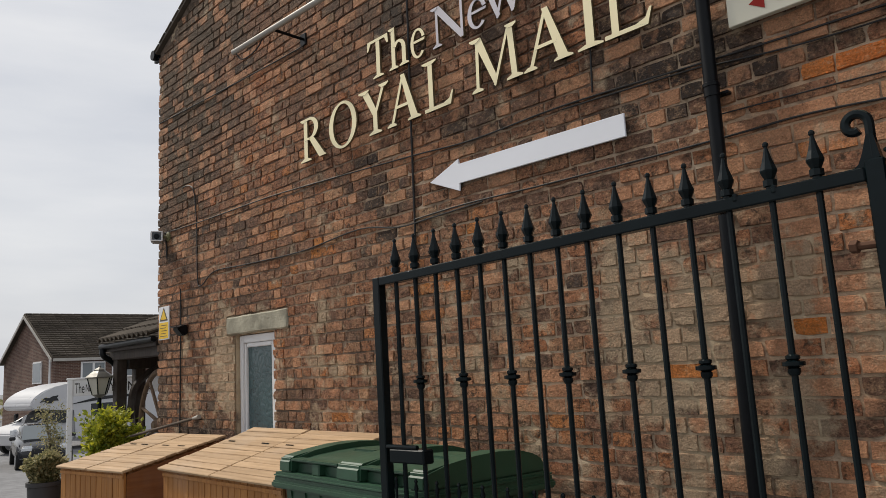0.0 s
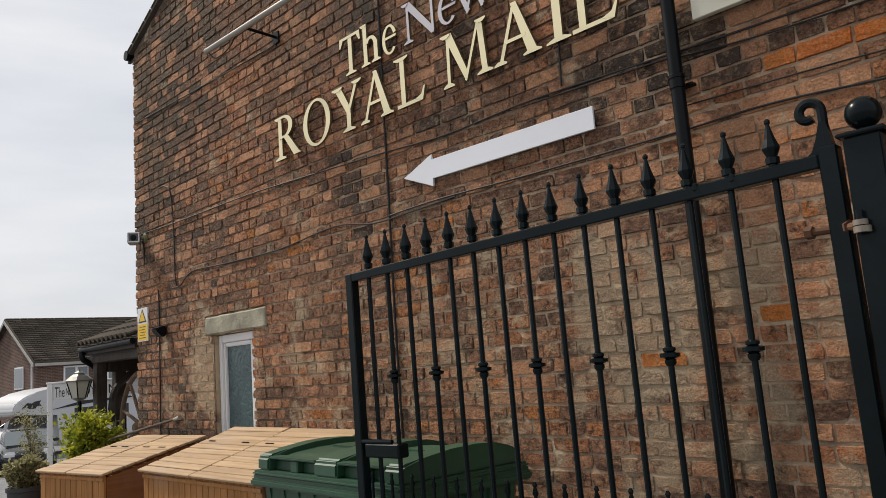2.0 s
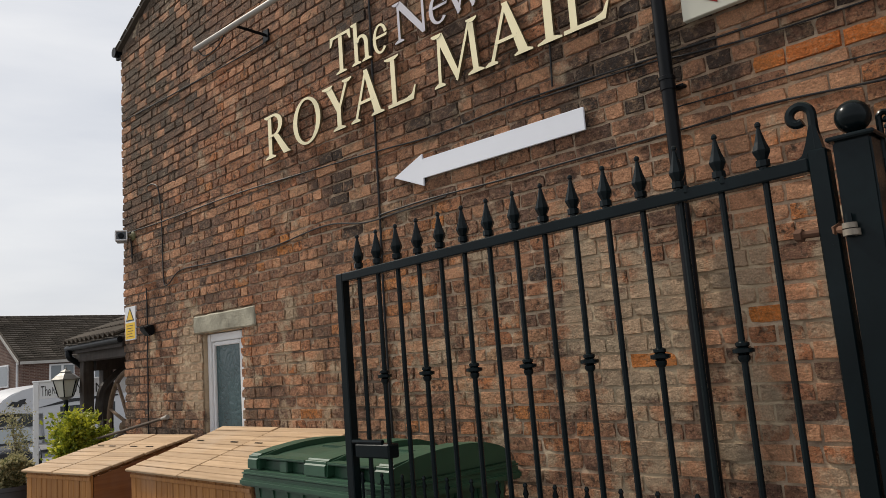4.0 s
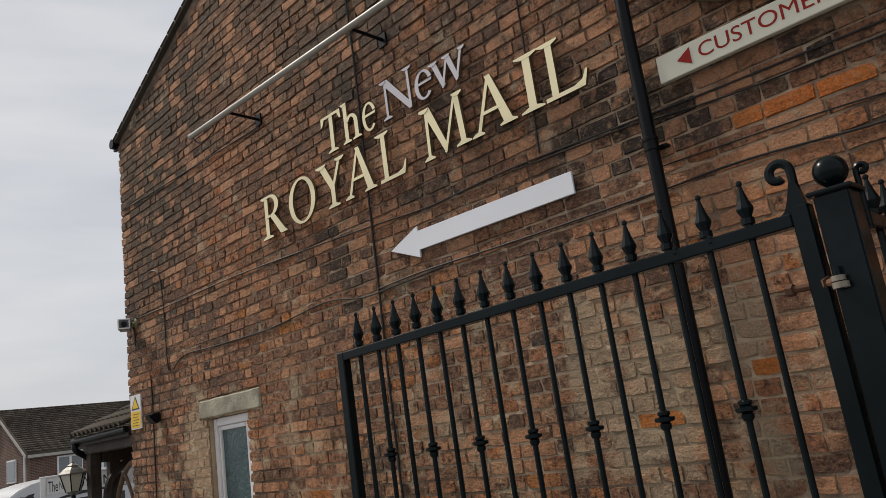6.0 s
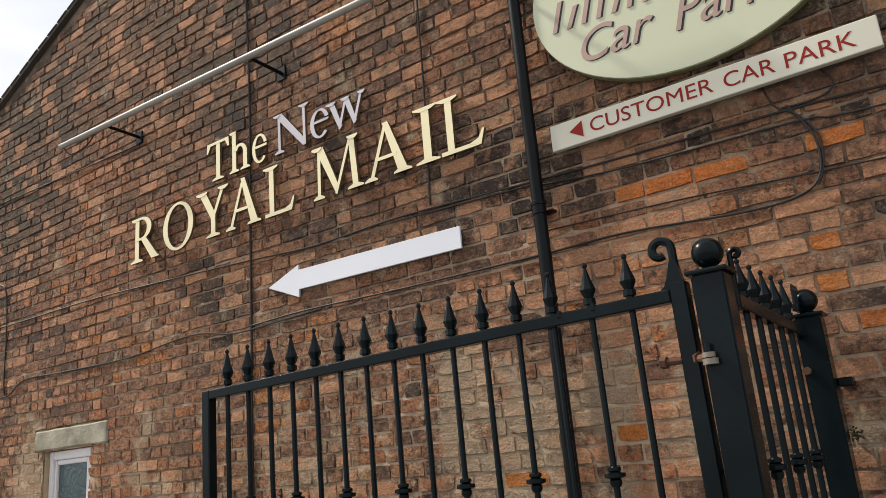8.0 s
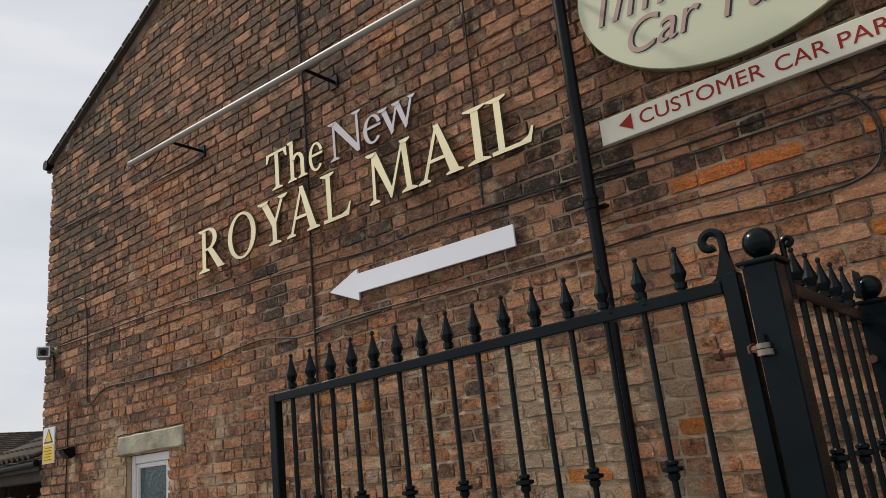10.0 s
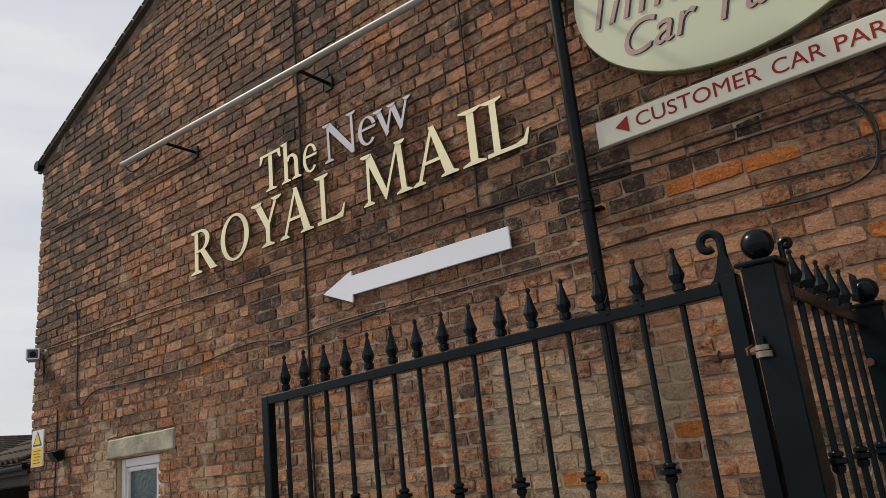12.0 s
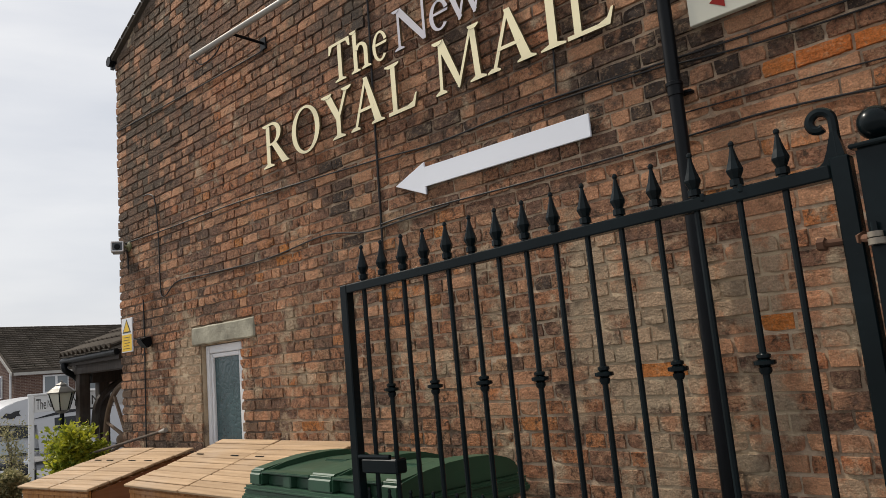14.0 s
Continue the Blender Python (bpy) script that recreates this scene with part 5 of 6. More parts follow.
# ---- porch beyond the corner ----
def porch():
    p = thing("porch", "dark timber porch with pantiled roof at the corner", "porch")
    y0, y1 = 7.66, 9.02
    for x, y in ((3.13, 8.9), (3.33, 8.9)):
        part("post", boxed(x - 0.055, x + 0.055, y - 0.055, y + 0.055, -0.03, 1.90, bevel=0.006), DARK_WOOD, p)
    part("beam", boxed(3.06, 3.20, y0, y1 - 0.02, 1.88, 2.0, bevel=0.006), DARK_WOOD, p)
    part("end_beam", boxed(3.20, 4.6, 8.83, 8.95, 1.78, 1.98, bevel=0.006), DARK_WOOD, p)
    part("fascia", boxed(3.0, 3.03, y0, y1, 1.97, 2.055), DARK_WOOD, p)
    part("gutter", tube(bmesh.new(), [(2.98, y0, 2.035), (2.98, y1 + 0.03, 2.025)], 0.03, 12), PIPE, p, smooth=True)
    part("downpipe", tube(bmesh.new(), smooth_path([(2.97, 8.98, 2.0), (2.98, 8.96, 1.93), (3.1, 8.98, 1.84), (3.12, 8.98, 1.7), (3.12, 8.98, 0.0)], 5), 0.032, 10), PIPE, p, smooth=True)
    bm = bmesh.new()
    tube(bm, smooth_path([(3.22, 8.85, 1.25), (3.28, 8.85, 1.6), (3.55, 8.85, 1.82)], 6), 0.04, 6)
    part("brace", bm, DARK_WOOD, p)
    part("back_wall", boxed(3.5, 4.6, 7.62, 7.66, 0, 2.1), DARK_WOOD, p)
    part("side_panel", boxed(3.42, 3.47, 7.66, 8.8, 0, 0.9), DARK_WOOD, p)
    # Pantiles: waves run up the slope, each course its own sheet with a lifted lower edge.
    up = Vector((math.cos(radians(22)), 0, math.sin(radians(22))))
    nrm = Vector((-math.sin(radians(22)), 0, math.cos(radians(22))))
    n = 96
    for c in range(6):
        bm = bmesh.new()
        rows = []
        for s, lift in ((0.0, 0.020), (0.30, 0.0)):
            rows.append([[bm.verts.new(Vector((2.95, y0 + (y1 + 0.05 - y0) * k / n, 2.07)) + up * (0.27 * c + s) + nrm * (lift + t + 0.020 * math.sin(2 * math.pi * k / 8))) for k in range(n + 1)] for t in (0, 0.014)])
        for k in range(n):
            a, b = rows
            bm.faces.new((a[1][k], a[1][k + 1], b[1][k + 1], b[1][k]))
            bm.faces.new((a[0][k], a[0][k + 1], b[0][k + 1], b[0][k]))
            bm.faces.new((a[0][k], a[0][k + 1], a[1][k + 1], a[1][k]))
        part("tile_course", bm, TILE, p)
    return p


porch()


def cart_wheel():
    w = thing("cart_wheel", "old weathered wooden cart wheel leaning in the porch", "cart wheel", (3.40, 8.18, 1.20), 0)
    w.matrix_basis = pose(3.30, 8.21, 1.20, 0, 90, 0)
    R = 0.55
    bm = bmesh.new()
    tube(bm, [(R * math.cos(2 * math.pi * k / 40), R * math.sin(2 * math.pi * k / 40), 0) for k in range(41)], 0.027, 8)
    part("rim", bm, WHEEL_WOOD, w, smooth=True)
    part("hub", lathe(bmesh.new(), [(0.04, -0.1), (0.07, -0.06), (0.08, 0), (0.07, 0.06), (0.04, 0.1)], 14), WHEEL_WOOD, w, smooth=True)
    for k in range(10):
        a = 2 * math.pi * k / 10
        part("spoke", tube(bmesh.new(), [(0.06 * math.cos(a), 0.06 * math.sin(a), 0), (R * math.cos(a), R * math.sin(a), 0)], [0.022, 0.016], 6), WHEEL_WOOD, w)
    b = thing("trestle", "dark timber stand under the cart wheel", "stand")
    part("stand_leg", boxed(3.22, 3.38, 7.95, 8.47, 0, 0.645, bevel=0.01), DARK_WOOD, b)


cart_wheel()


# ---- the car park: vehicles and house ----
def wheel(parent, x, y, z, r, w):
    t = part("wheel", tube(bmesh.new(), [(x - w / 2, y, z), (x + w / 2, y, z)], r, 20), TYRE, parent)
    part("rim", tube(bmesh.new(), [(x - w / 2 - 0.01, y, z), (x + w / 2 + 0.01, y, z)], r * 0.62, 14), CAR_SILVER, t)
    return t


def profile_body(pts, half, tuck=0.0, mat=None, name="body", parent=None):
    """A vehicle body: a side outline (y, z) widened to +-half, narrower towards the top by tuck."""
    bm = bmesh.new()
    zs = [z for _, z in pts]
    lo, hi = min(zs), max(zs)
    hw = lambda z: half - tuck * max(0, (z - lo) / (hi - lo) - 0.45) / 0.55
    a = [bm.verts.new((-hw(z), y, z)) for y, z in pts]
    b = [bm.verts.new((hw(z), y, z)) for y, z in pts]
    bm.faces.new(a)
    bm.faces.new(b)
    for k in range(len(pts)):
        j = (k + 1) % len(pts)
        bm.faces.new((a[k], a[j], b[j], b[k]))
    bmesh.ops.bevel(bm, geom=bm.edges[:], offset=0.05, segments=3, affect="EDGES", clamp_overlap=True)
    return part(name, bm, mat, parent, smooth=True)


def loft_body(stations, power, mat, name, parent):
    """A rounded vehicle body: soft-cornered sections (half width, floor, top) strung along y."""
    bm = bmesh.new()
    rings, n = [], 24
    for y, hw, lo, hi in stations:
        ring = []
        for k in range(n):
            a = 2 * math.pi * (k + 0.5) / n
            cx, cz = math.cos(a), math.sin(a)
            ring.append(bm.verts.new((hw * math.copysign(abs(cx) ** (2 / power), cx), y, (lo + hi) / 2 + (hi - lo) / 2 * math.copysign(abs(cz) ** (2 / power), cz))))
        rings.append(ring)
    for p, q in zip(rings, rings[1:]):
        for k in range(n):
            bm.faces.new((p[k], p[(k + 1) % n], q[(k + 1) % n], q[k]))
    bm.faces.new(rings[0])
    bm.faces.new(rings[-1])
    return part(name, bm, mat, parent, smooth=True)


def car(label, at, turn, paint):
    c = thing("car", label, "car", at, turn, "parked cars")
    loft_body([(-2.06, 0.62, 0.40, 0.62), (-2.0, 0.76, 0.30, 0.74), (-1.8, 0.84, 0.26, 0.84), (-1.4, 0.87, 0.24, 0.93), (-1.05, 0.88, 0.24, 1.0), (0.0, 0.89, 0.24, 1.02), (1.3, 0.88, 0.25, 1.04), (1.85, 0.84, 0.28, 1.02), (2.04, 0.74, 0.36, 0.9)], 4.0, paint, "body", c)
    loft_body([(-1.2, 0.66, 0.90, 1.0), (-0.8, 0.70, 0.90, 1.27), (-0.4, 0.70, 0.90, 1.46), (0.1, 0.70, 0.90, 1.52), (0.8, 0.69, 0.90, 1.51), (1.3, 0.67, 0.90, 1.42), (1.85, 0.62, 0.90, 1.05)], 3.2, CAR_GLASS, "cabin", c)
    loft_body([(-0.36, 0.52, 1.40, 1.492), (0.1, 0.55, 1.42, 1.535), (0.8, 0.55, 1.42, 1.525), (1.25, 0.52, 1.38, 1.45)], 3.0, paint, "roof_panel", c)
    bm = bmesh.new()
    prism(bm, [(0, 0), (1, 0), (1, 1), (0, 1)], lambda u, v, d: Vector(((-1 + 2 * u) * (0.71 - 0.1 * v), -1.17 + 0.66 * v - d, 0.995 + 0.455 * v + d)), 0.012, 0.02)
    part("windscreen", bm, CAR_SKY, c, "pale reflecting windscreen")
    for sx in (-1, 1):
        part("headlight", boxed(sx * 0.58 - 0.2, sx * 0.58 + 0.2, -2.03, -1.72, 0.60, 0.83, bevel=0.07, seg=3), LAMP_CLEAR, c)
        part("door_mirror", boxed(sx * 0.98 - 0.1, sx * 0.98 + 0.1, -0.95, -0.8, 1.0, 1.13, bevel=0.03), paint, c)
        for y in (-1.3, 1.3):
            wheel(c, sx * 0.80, y, 0.31, 0.31, 0.2)
    part("grille", boxed(-0.45, 0.45, -2.075, -1.98, 0.56, 0.72, bevel=0.01), CAR_DARK, c)
    part("bumper_intake", boxed(-0.6, 0.6, -2.07, -1.98, 0.34, 0.46, bevel=0.01), CAR_DARK, c)
    part("plate", boxed(-0.26, 0.26, -2.09, -2.06, 0.46, 0.56), WHITE, c)
    return c


def motorhome():
    z0 = ground_z(32) - 0.02
    m = thing("motorhome", "white motorhome with overcab bed parked in car park", "motorhome", (9.8, 35.9, z0), -77)
    # Local y runs to the rear.
    profile_body([(0.9, 0.45), (0.9, 1.68), (-0.80, 1.74), (-0.96, 1.86), (-0.97, 2.02), (-0.80, 2.26), (-0.45, 2.48), (0.0, 2.64), (0.6, 2.75), (1.4, 2.82), (5.9, 2.86), (6.1, 2.7), (6.1, 0.45)], 1.12, 0.05, VAN_WHITE, "body", m)
    profile_body([(-1.45, 0.4), (-1.5, 0.85), (-1.25, 1.1), (-0.5, 1.25), (0.22, 1.74), (1.0, 1.74), (1.0, 0.4)], 0.98, 0.12, VAN_WHITE, "cab", m)
    bm = bmesh.new()
    prism(bm, [(0, 0), (1, 0), (1, 1), (0, 1)], lambda u, v, d: Vector(((-1 + 2 * u) * (0.82 - 0.06 * v), -0.55 + 0.72 * v - d, 1.22 + 0.47 * v + d * 0.7)), 0.02, 0.03)
    part("windscreen", bm, CAR_GLASS, m)
    for sx in (-1, 1):
        bm = bmesh.new()
        prism(bm, [(-0.36, 1.20), (0.75, 1.14), (0.75, 1.60), (0.16, 1.63)], lambda u, v, d: Vector((sx * d, u, v)), 0.93, 1.0)
        part("cab_window", bm, CAR_GLASS, m)
        part("side_window", boxed(sx * 1.10 - 0.02, sx * 1.10 + 0.02, 1.6, 2.7, 1.3, 1.85, bevel=0.015), CAR_GLASS, m)
        part("side_window", boxed(sx * 1.10 - 0.02, sx * 1.10 + 0.02, 3.4, 4.2, 1.3, 1.85, bevel=0.015), CAR_GLASS, m)
        bm = bmesh.new()
        prism(bm, [(0.55, 1.86), (2.2, 2.0), (4.4, 2.10), (4.3, 2.17), (2.0, 2.14)], lambda u, v, d: Vector((sx * d, u, v)), 1.085, 1.125)
        part("side_stripe", bm, CAR_DARK, m)
        bm = bmesh.new()
        prism(bm, [(-0.62 + u, v) for u, v in ((0.0, 2.02), (0.2, 2.07), (0.3, 1.98), (0.54, 1.98), (0.62, 2.08), (0.8, 2.07), (0.72, 2.19), (0.78, 2.29), (0.54, 2.26), (0.4, 2.19), (0.22, 2.22))], lambda u, v, d: Vector((sx * d, u, v)), 1.09, 1.125)
        part("emblem", bm, CAR_DARK, m)
        part("door_mirror", boxed(sx * 1.15 - 0.08, sx * 1.15 + 0.08, -0.45, -0.3, 1.25, 1.6, bevel=0.03), CAR_DARK, m)
        part("headlight", boxed(sx * 0.72 - 0.15, sx * 0.72 + 0.15, -1.5, -1.3, 0.8, 1.05, bevel=0.04), LAMP_CLEAR, m)
        for y in (-0.75, 4.3):
            wheel(m, sx * 0.9, y, 0.36, 0.36, 0.22)


motorhome()
car("black car with a pale reflecting windscreen, parked facing the yard", (8.22, 30.0, ground_z(30.0) - 0.005), -10, CAR_DARK).scale = (0.93, 0.93, 0.93)
car("silver car parked beside the black one", (6.0, 31.5, ground_z(31.5) - 0.005), -14, CAR_SILVER).scale = (0.93, 0.93, 0.93)


def house():
    zg = ground_z(42) - 0.02
    h = thing("house", "brown brick house with dark tiled roof", "house", (12.15, 42.0, zg))
    W, D, eave, ridge = 13.0, 9.7, 4.15, 6.58
    bm = bmesh.new()
    prism(bm, [(0, 0), (D, 0), (D, eave), (D / 2, ridge - 0.1), (0, eave)], lambda u, v, d: Vector((d, u, v)), 0, W)
    wall = part("wall", bm, HOUSE_BRICK, h)
    for s in (0, 1):
        bm = bmesh.new()
        over = 0.25
        sl = (ridge - eave) / (D / 2)
        ye, yr = (-over, D / 2) if s == 0 else (D + over, D / 2)
        prism(bm, [(ye, eave - sl * over), (yr, ridge), (yr, ridge + 0.12), (ye, eave - sl * over + 0.12)], lambda u, v, d: Vector((d, u, v)), -0.25, W + 0.25)
        roof = part("roof", bm, TILE, h)
        if s == 0:
            rows = 22
            for r in range(rows):
                t0, t1 = r / rows, (r + 1) / rows
                p0, p1 = Vector((0, ye + (yr - ye) * t0, eave - sl * over + (ridge - eave + sl * over) * t0)), Vector((0, ye + (yr - ye) * t1, eave - sl * over + (ridge - eave + sl * over) * t1))
                bm = bmesh.new()
                n = 38
                for c in range(n):
                    x0, x1 = -0.25 + (W + 0.5) * c / n + 0.015, -0.25 + (W + 0.5) * (c + 1) / n - 0.015
                    z = random.uniform(0, 0.015)
                    q = [Vector((x0, p0.y, p0.z + 0.21 + z)), Vector((x1, p0.y, p0.z + 0.21 + z)), Vector((x1, p1.y, p1.z + 0.135)), Vector((x0, p1.y, p1.z + 0.135))]
                    low = [Vector((v.x, v.y, v.z - 0.06)) for v in q[:2]]
                    va = [bm.verts.new(v) for v in q]
                    vb = [bm.verts.new(v) for v in low]
                    bm.faces.new(va)
                    bm.faces.new((va[0], va[1], vb[1], vb[0]))
                part("tile_course", bm, TILE, roof)
    part("fascia", boxed(-0.2, W + 0.2, -0.3, -0.24, eave - 0.26, eave - 0.12), TRIM, h)
    for s in (0, 1):
        bm = bmesh.new()
        ya, yb = (-0.25, D / 2) if s == 0 else (D + 0.25, D / 2)
        za, zb = eave - 0.13, ridge
        prism(bm, [(ya, za - 0.16), (yb, zb - 0.16), (yb, zb), (ya, za)], lambda u, v, d: Vector((d, u, v)), -0.30, -0.26)
        part("bargeboard", bm, TRIM, h)
    part("downpipe", tube(bmesh.new(), [(-0.1, 0.55, 0.1), (-0.1, 0.55, eave - 0.05)], 0.06, 8), WHITE, h)
    for x, y, w, hh, face in ((1.2, 0, 1.2, 0.9, 0), (2.75, 0, 1.2, 0.9, 0), (6.6, 0, 1.2, 0.9, 0), (9.5, 0, 1.2, 0.9, 0), (2.2, -1, 1.5, 1.15, 1)):
        if face == 0:
            win = part("window", boxed(x, x + w, -0.06, 0.05, 2.93, 2.93 + hh), WHITE, h)
            for k in range(2):
                part("pane", boxed(x + 0.08 + k * w / 2, x + w / 2 - 0.04 + k * w / 2, -0.075, -0.061, 3.01, 2.93 + hh - 0.08), CAR_SKY, win)
        else:
            win = part("window", boxed(-0.06, 0.05, x, x + w, 2.83, 2.83 + hh), WHITE, h)
            part("pane", boxed(-0.075, -0.061, x + 0.08, x + w - 0.08, 2.91, 2.83 + hh - 0.08), CAR_SKY, win)


house()


def far_hedge():
    """Dull greenery and roofs closing the view far behind."""
    bm = bmesh.new()
    rng = random.Random(12)
    for k in range(2600):
        x = rng.uniform(-60, 90)
        q = Vector((x, rng.uniform(70, 76), -1.2 + 3.2 * abs(rng.gauss(0, 0.5))))
        leaf_mesh(bm, q, Vector((rng.gauss(0, 1), rng.gauss(0, 1), rng.gauss(0, 1))), 0.9, rng)
    tagged(part("far_hedge", bm, LEAF_DRY), "dull green hedge far behind the car park", "hedge", kind="stuff")


far_hedge()


# ---- bricks of the gable wall ----
def brick_shape(l2, h2, rng, wear=1.15):
    """A worn brick: an uneven four by two face with ragged arrises and a chipped corner, running back into the joint."""
    nu, nv = (4, 2) if l2 > 0.08 else (2, 2)
    j = lambda q: rng.uniform(-q, q) * wear
    grid, verts, faces = {}, [], []
    lean, tip = j(0.004), j(0.003)
    chip = rng.choice(((0, 0), (nu, 0), (0, nv), (nu, nv), None))
    for a in range(nu + 1):
        for b in range(nv + 1):
            y, z = -l2 + 2 * l2 * a / nu, -h2 + 2 * h2 * b / nv
            ins = 0.0024 + (0.006 if (a, b) == chip else 0.0)
            x = lean * (a / nu - 0.5) + tip * (b / nv - 0.5) + j(0.0016) + (0.004 if (a, b) == chip else 0.0)
            y -= (ins if a == nu else -ins if a == 0 else 0) + j(0.0024)
            z -= (ins if b == nv else -ins if b == 0 else 0) + j(0.0024)
            grid[a, b] = len(verts)
            verts.append((x, y, z))
    for a in range(nu):
        for b in range(nv):
            faces.append((grid[a, b], grid[a, b + 1], grid[a + 1, b + 1], grid[a + 1, b]))
    rim = [(a, 0) for a in range(nu)] + [(nu, b) for b in range(nv)] + [(a, nv) for a in range(nu, 0, -1)] + [(0, b) for b in range(nv, 0, -1)]
    back = []
    for a, b in rim:
        back.append(len(verts))
        verts.append((0.018, -l2 + 2 * l2 * a / nu, -h2 + 2 * h2 * b / nv))
    n = len(rim)
    for k in range(n):
        faces.append((grid[rim[k]], grid[rim[(k + 1) % n]], back[(k + 1) % n], back[k]))
    return verts, faces


def wave(y, z):
    """The courses of the old wall are not quite straight."""
    return (0.003 + 0.009 * min(1, max(0, (y - 1.5) / 2))) * noise.noise((y * 0.55, z * 0.7, 3.0)) + 0.003 * noise.noise((y * 2.1, z * 2.0, 7.0))


def mortar_face():
    """The pointing: lumpy, here and there smeared over the brick edges."""
    step = 0.026
    ys = [FAR_Y + step * k for k in range(int((CORNER_Y - FAR_Y) / step) + 1)]
    zs = [0.7 + step * k for k in range(int((verge(RIDGE_Y) - 0.7) / step))]
    verts, faces, at = [], [], {}
    for a, y in enumerate(ys):
        for b, z in enumerate(zs):
            if z < verge(y) - 0.04 and y < CORNER_Y - 0.01:
                f = noise.fractal((y * 9, z * 9, 1.5), 1.0, 2.0, 4)
                big = 0.4 * noise.noise((y * 1.3, z * 1.3, 9.0)) + 0.9 * math.exp(-((y - 6.35) / 0.16) ** 2 - ((z - 1.65) / 0.3) ** 2) + 0.6 * math.exp(-((y - 5.42) / 0.1) ** 2 - ((z - 1.55) / 0.25) ** 2)
                at[a, b] = len(verts)
                verts.append((WALL_X + 0.0045 + 0.004 * min(1.0, max(0.0, (z - 2.2) / 1.2)) - 0.003 * f - 0.0042 * max(0.0, big - 0.1) * max(0.0, f + 0.3) * 2 * min(1.0, max(0.0, (2.4 - z) / 0.6)), y, z))
    hole = lambda y, z: (DOOR_Y0 - step < y < DOOR_Y1 and z < DOOR_Z + 0.01) or (LINTEL[0] - step < y < LINTEL[1] and LINTEL[2] - step < z < LINTEL[3])
    for (a, b) in at:
        q = [(a, b), (a + 1, b), (a + 1, b + 1), (a, b + 1)]
        if all(k in at for k in q) and not hole(ys[a], zs[b]):
            faces.append(tuple(at[k] for k in q))
    me = bpy.data.meshes.new("pointing")
    me.from_pydata(verts, [], faces)
    me.materials.append(MORTAR)
    ob = new("pointing", me)
    ob.parent = WALL
    tagged(ob, kind="stuff")


mortar_face()


# Courses with bricks laid in later: the joint that starts them, and their lengths.
RELAID = {39: (1.50, (0.158, 0.215)), 36: (1.578, (0.127, 0.203, 0.212, 0.205)), 31: (0.89, (0.108, 0.21)), 29: (0.89, (0.108, 0.21)), 27: (0.785, (0.2,)), 26: (0.87, (0.22,)), 23: (1.726, (0.135, 0.2))}


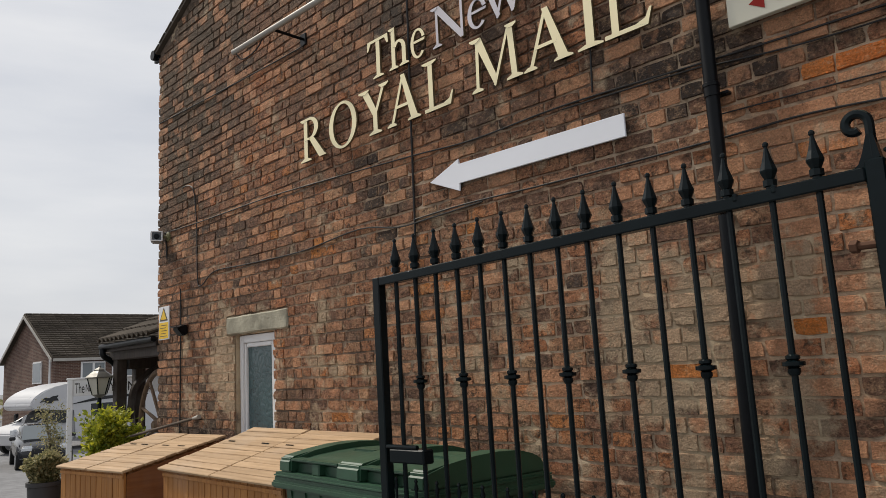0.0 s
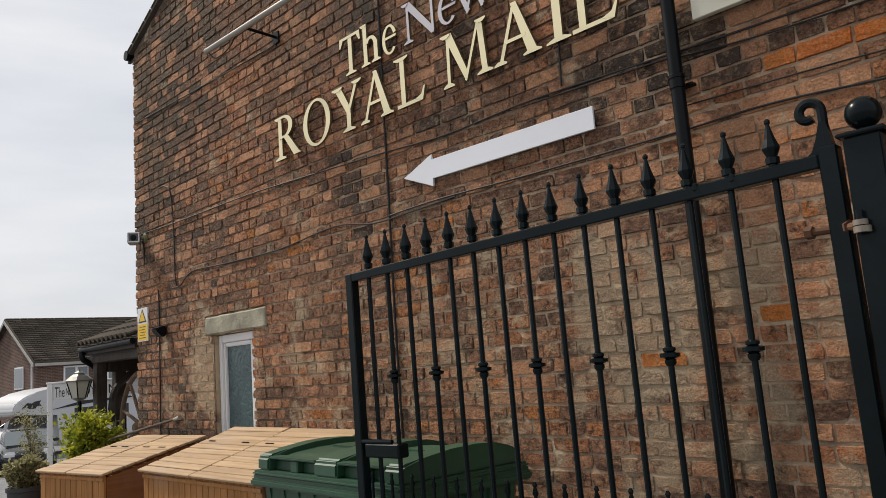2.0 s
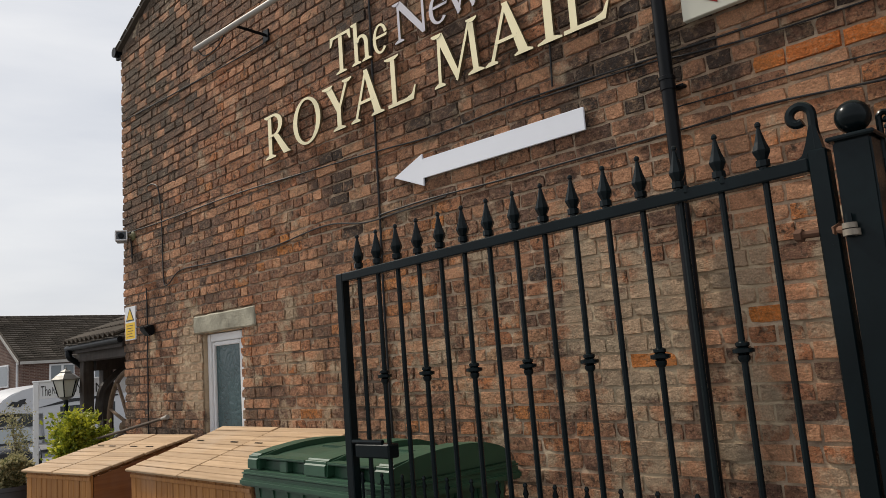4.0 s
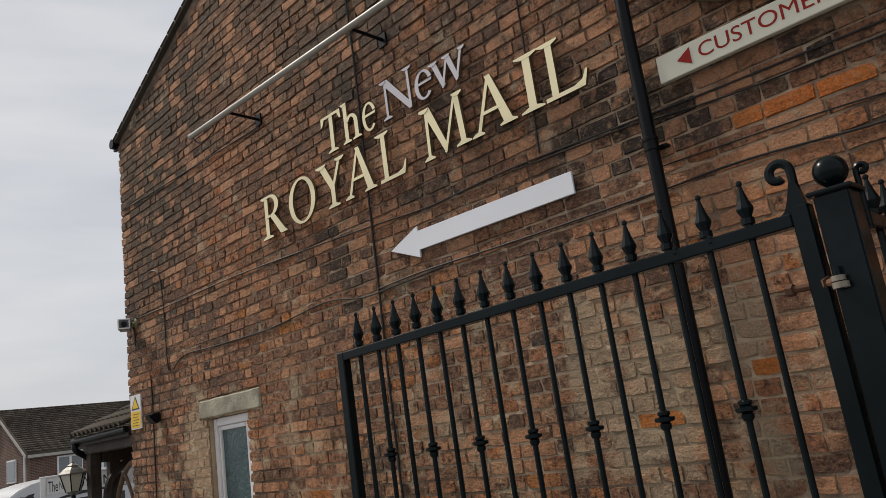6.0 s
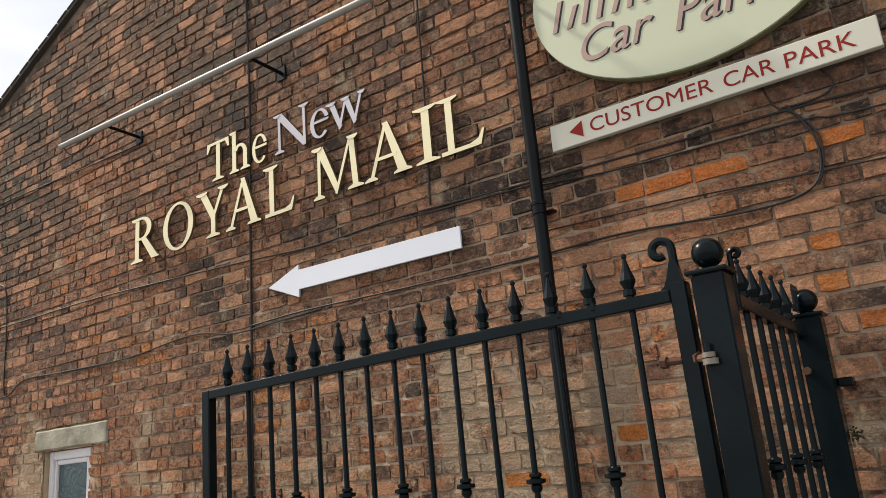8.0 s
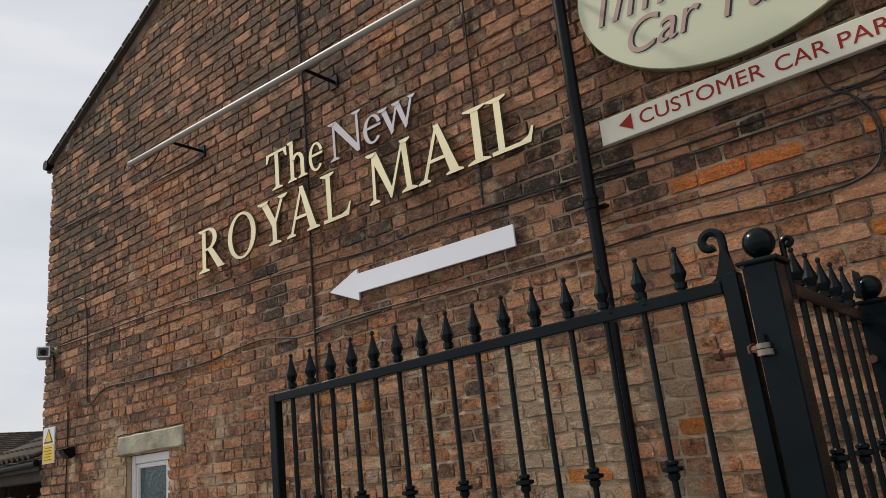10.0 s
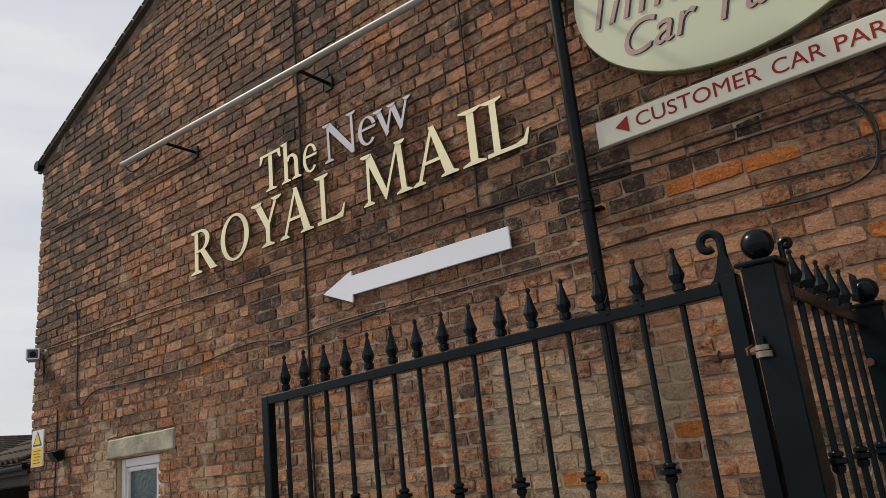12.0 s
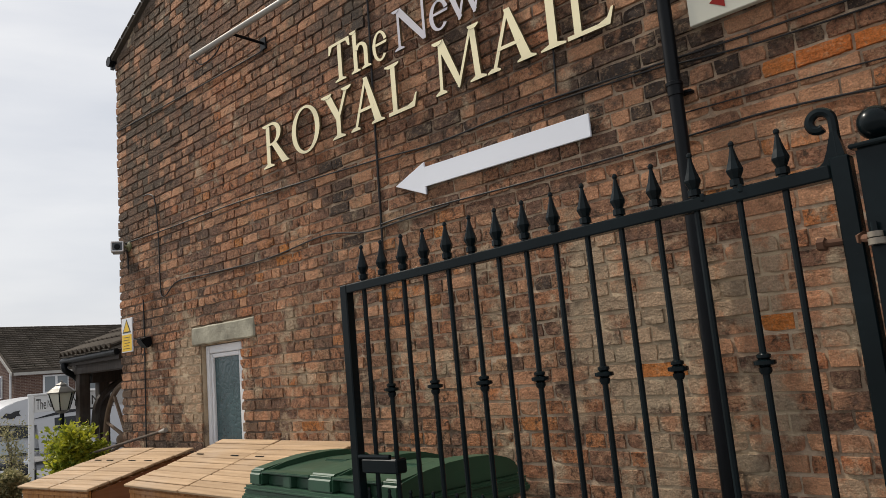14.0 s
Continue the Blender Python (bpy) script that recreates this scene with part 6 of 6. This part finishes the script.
def courses():
    """Every brick of the gable: centre y, centre z, half length."""
    rng = random.Random(21)
    k = 0
    while (k + 1) * COURSE < verge(RIDGE_Y):
        z = k * COURSE + COURSE_FOOT
        header = k % 5 == 2
        y = CORNER_Y
        first = 0.106 if k % 2 else 0.214
        start, fixed = RELAID.get(k, (-99, ()))
        fixed = list(fixed)
        n = 0
        while y > FAR_Y:
            if n == 0:
                length = first
            elif header:
                length = 0.107
            else:
                length = rng.choice((0.214, 0.214, 0.224, 0.218, 0.205, 0.15, 0.107, 0.107))
            length *= rng.uniform(0.95, 1.05)
            if fixed and y <= start + 1e-6:
                length = fixed.pop(0)
            elif fixed and y - length < start + 0.05:
                length = y - start
            a, b = y - length, y
            y, n = a, n + 1
            if verge(max(min(b, CORNER_Y), FAR_Y)) < z + COURSE or verge(max(a, FAR_Y)) < z + COURSE:
                continue
            zlo, zhi = z - COURSE / 2, z + COURSE / 2
            for hy0, hy1, hz0, hz1 in ((DOOR_Y0, DOOR_Y1, -1, DOOR_Z), (LINTEL[0], LINTEL[1], LINTEL[2], LINTEL[3])):
                if zhi > hz0 + 0.02 and zlo < hz1 - 0.02 and b > hy0 and a < hy1:
                    if a < hy0 - 0.05:
                        b = hy0
                    elif b > hy1 + 0.05:
                        a = hy1
                    else:
                        a = b
            if b - a > 0.045:
                yield (a + b) / 2, z + wave((a + b) / 2, z) + rng.uniform(-0.002, 0.002), (b - a) / 2 - 0.0038
        k += 1


ORANGE = ((1.42, 2.908), (1.515, 2.684), (1.35, 2.684), (1.142, 2.684), (0.836, 2.312), (0.836, 2.166), (0.685, 2.016), (0.75, 2.684), (1.66, 1.716), (2.16, 1.56), (2.2, 2.42), (4.6, 1.50), (1.30, 1.34))


def lay_bricks():
    rng = random.Random(33)
    shapes = {}
    for kind, l2 in (("stretcher", 0.1025), ("header", 0.049)):
        for v in range(14):
            me = bpy.data.meshes.new("brick")
            vs, fs = brick_shape(l2, COURSE / 2 - 0.0047 + rng.uniform(-0.0018, 0.0012), rng)
            me.from_pydata(vs, [], fs)
            me.materials.append(BRICK)
            shapes[kind, v] = me
    verts, faces = [], []
    made = 0
    for y, z, l2 in courses():
        proud = rng.choice((rng.uniform(-0.004, 0.0), rng.uniform(-0.007, 0.001)))
        if 0.35 < y < 2.75 and 1.35 < z < 2.95 and made < 300:
            kind = "header" if l2 < 0.08 else "stretcher"
            kid = share("brick", shapes[kind, rng.randrange(14)], WALL, Matrix.LocRotScale((WALL_X + proud, y, z), None, (1, l2 / (0.049 if kind == "header" else 0.1025), 1)))
            made += 1
            if any(abs(y - a) < 0.06 and abs(z - b) < 0.03 for a, b in ORANGE):
                kid.material_slots[0].link = "OBJECT"
                kid.material_slots[0].material = BRICK_NEW
        else:
            vs, fs = brick_shape(l2, COURSE / 2 - 0.0047 + rng.uniform(-0.0018, 0.0012), rng)
            o = len(verts)
            verts += [(WALL_X + proud + a, y + b, z + c) for a, b, c in vs]
            faces += [tuple(o + i for i in f) for f in fs]
    me = bpy.data.meshes.new("bricks")
    me.from_pydata(verts, [], faces)
    me.materials.append(BRICK_JOINED)
    ob = new("bricks", me)
    ob.parent = WALL
    tagged(ob, kind="stuff")


lay_bricks()
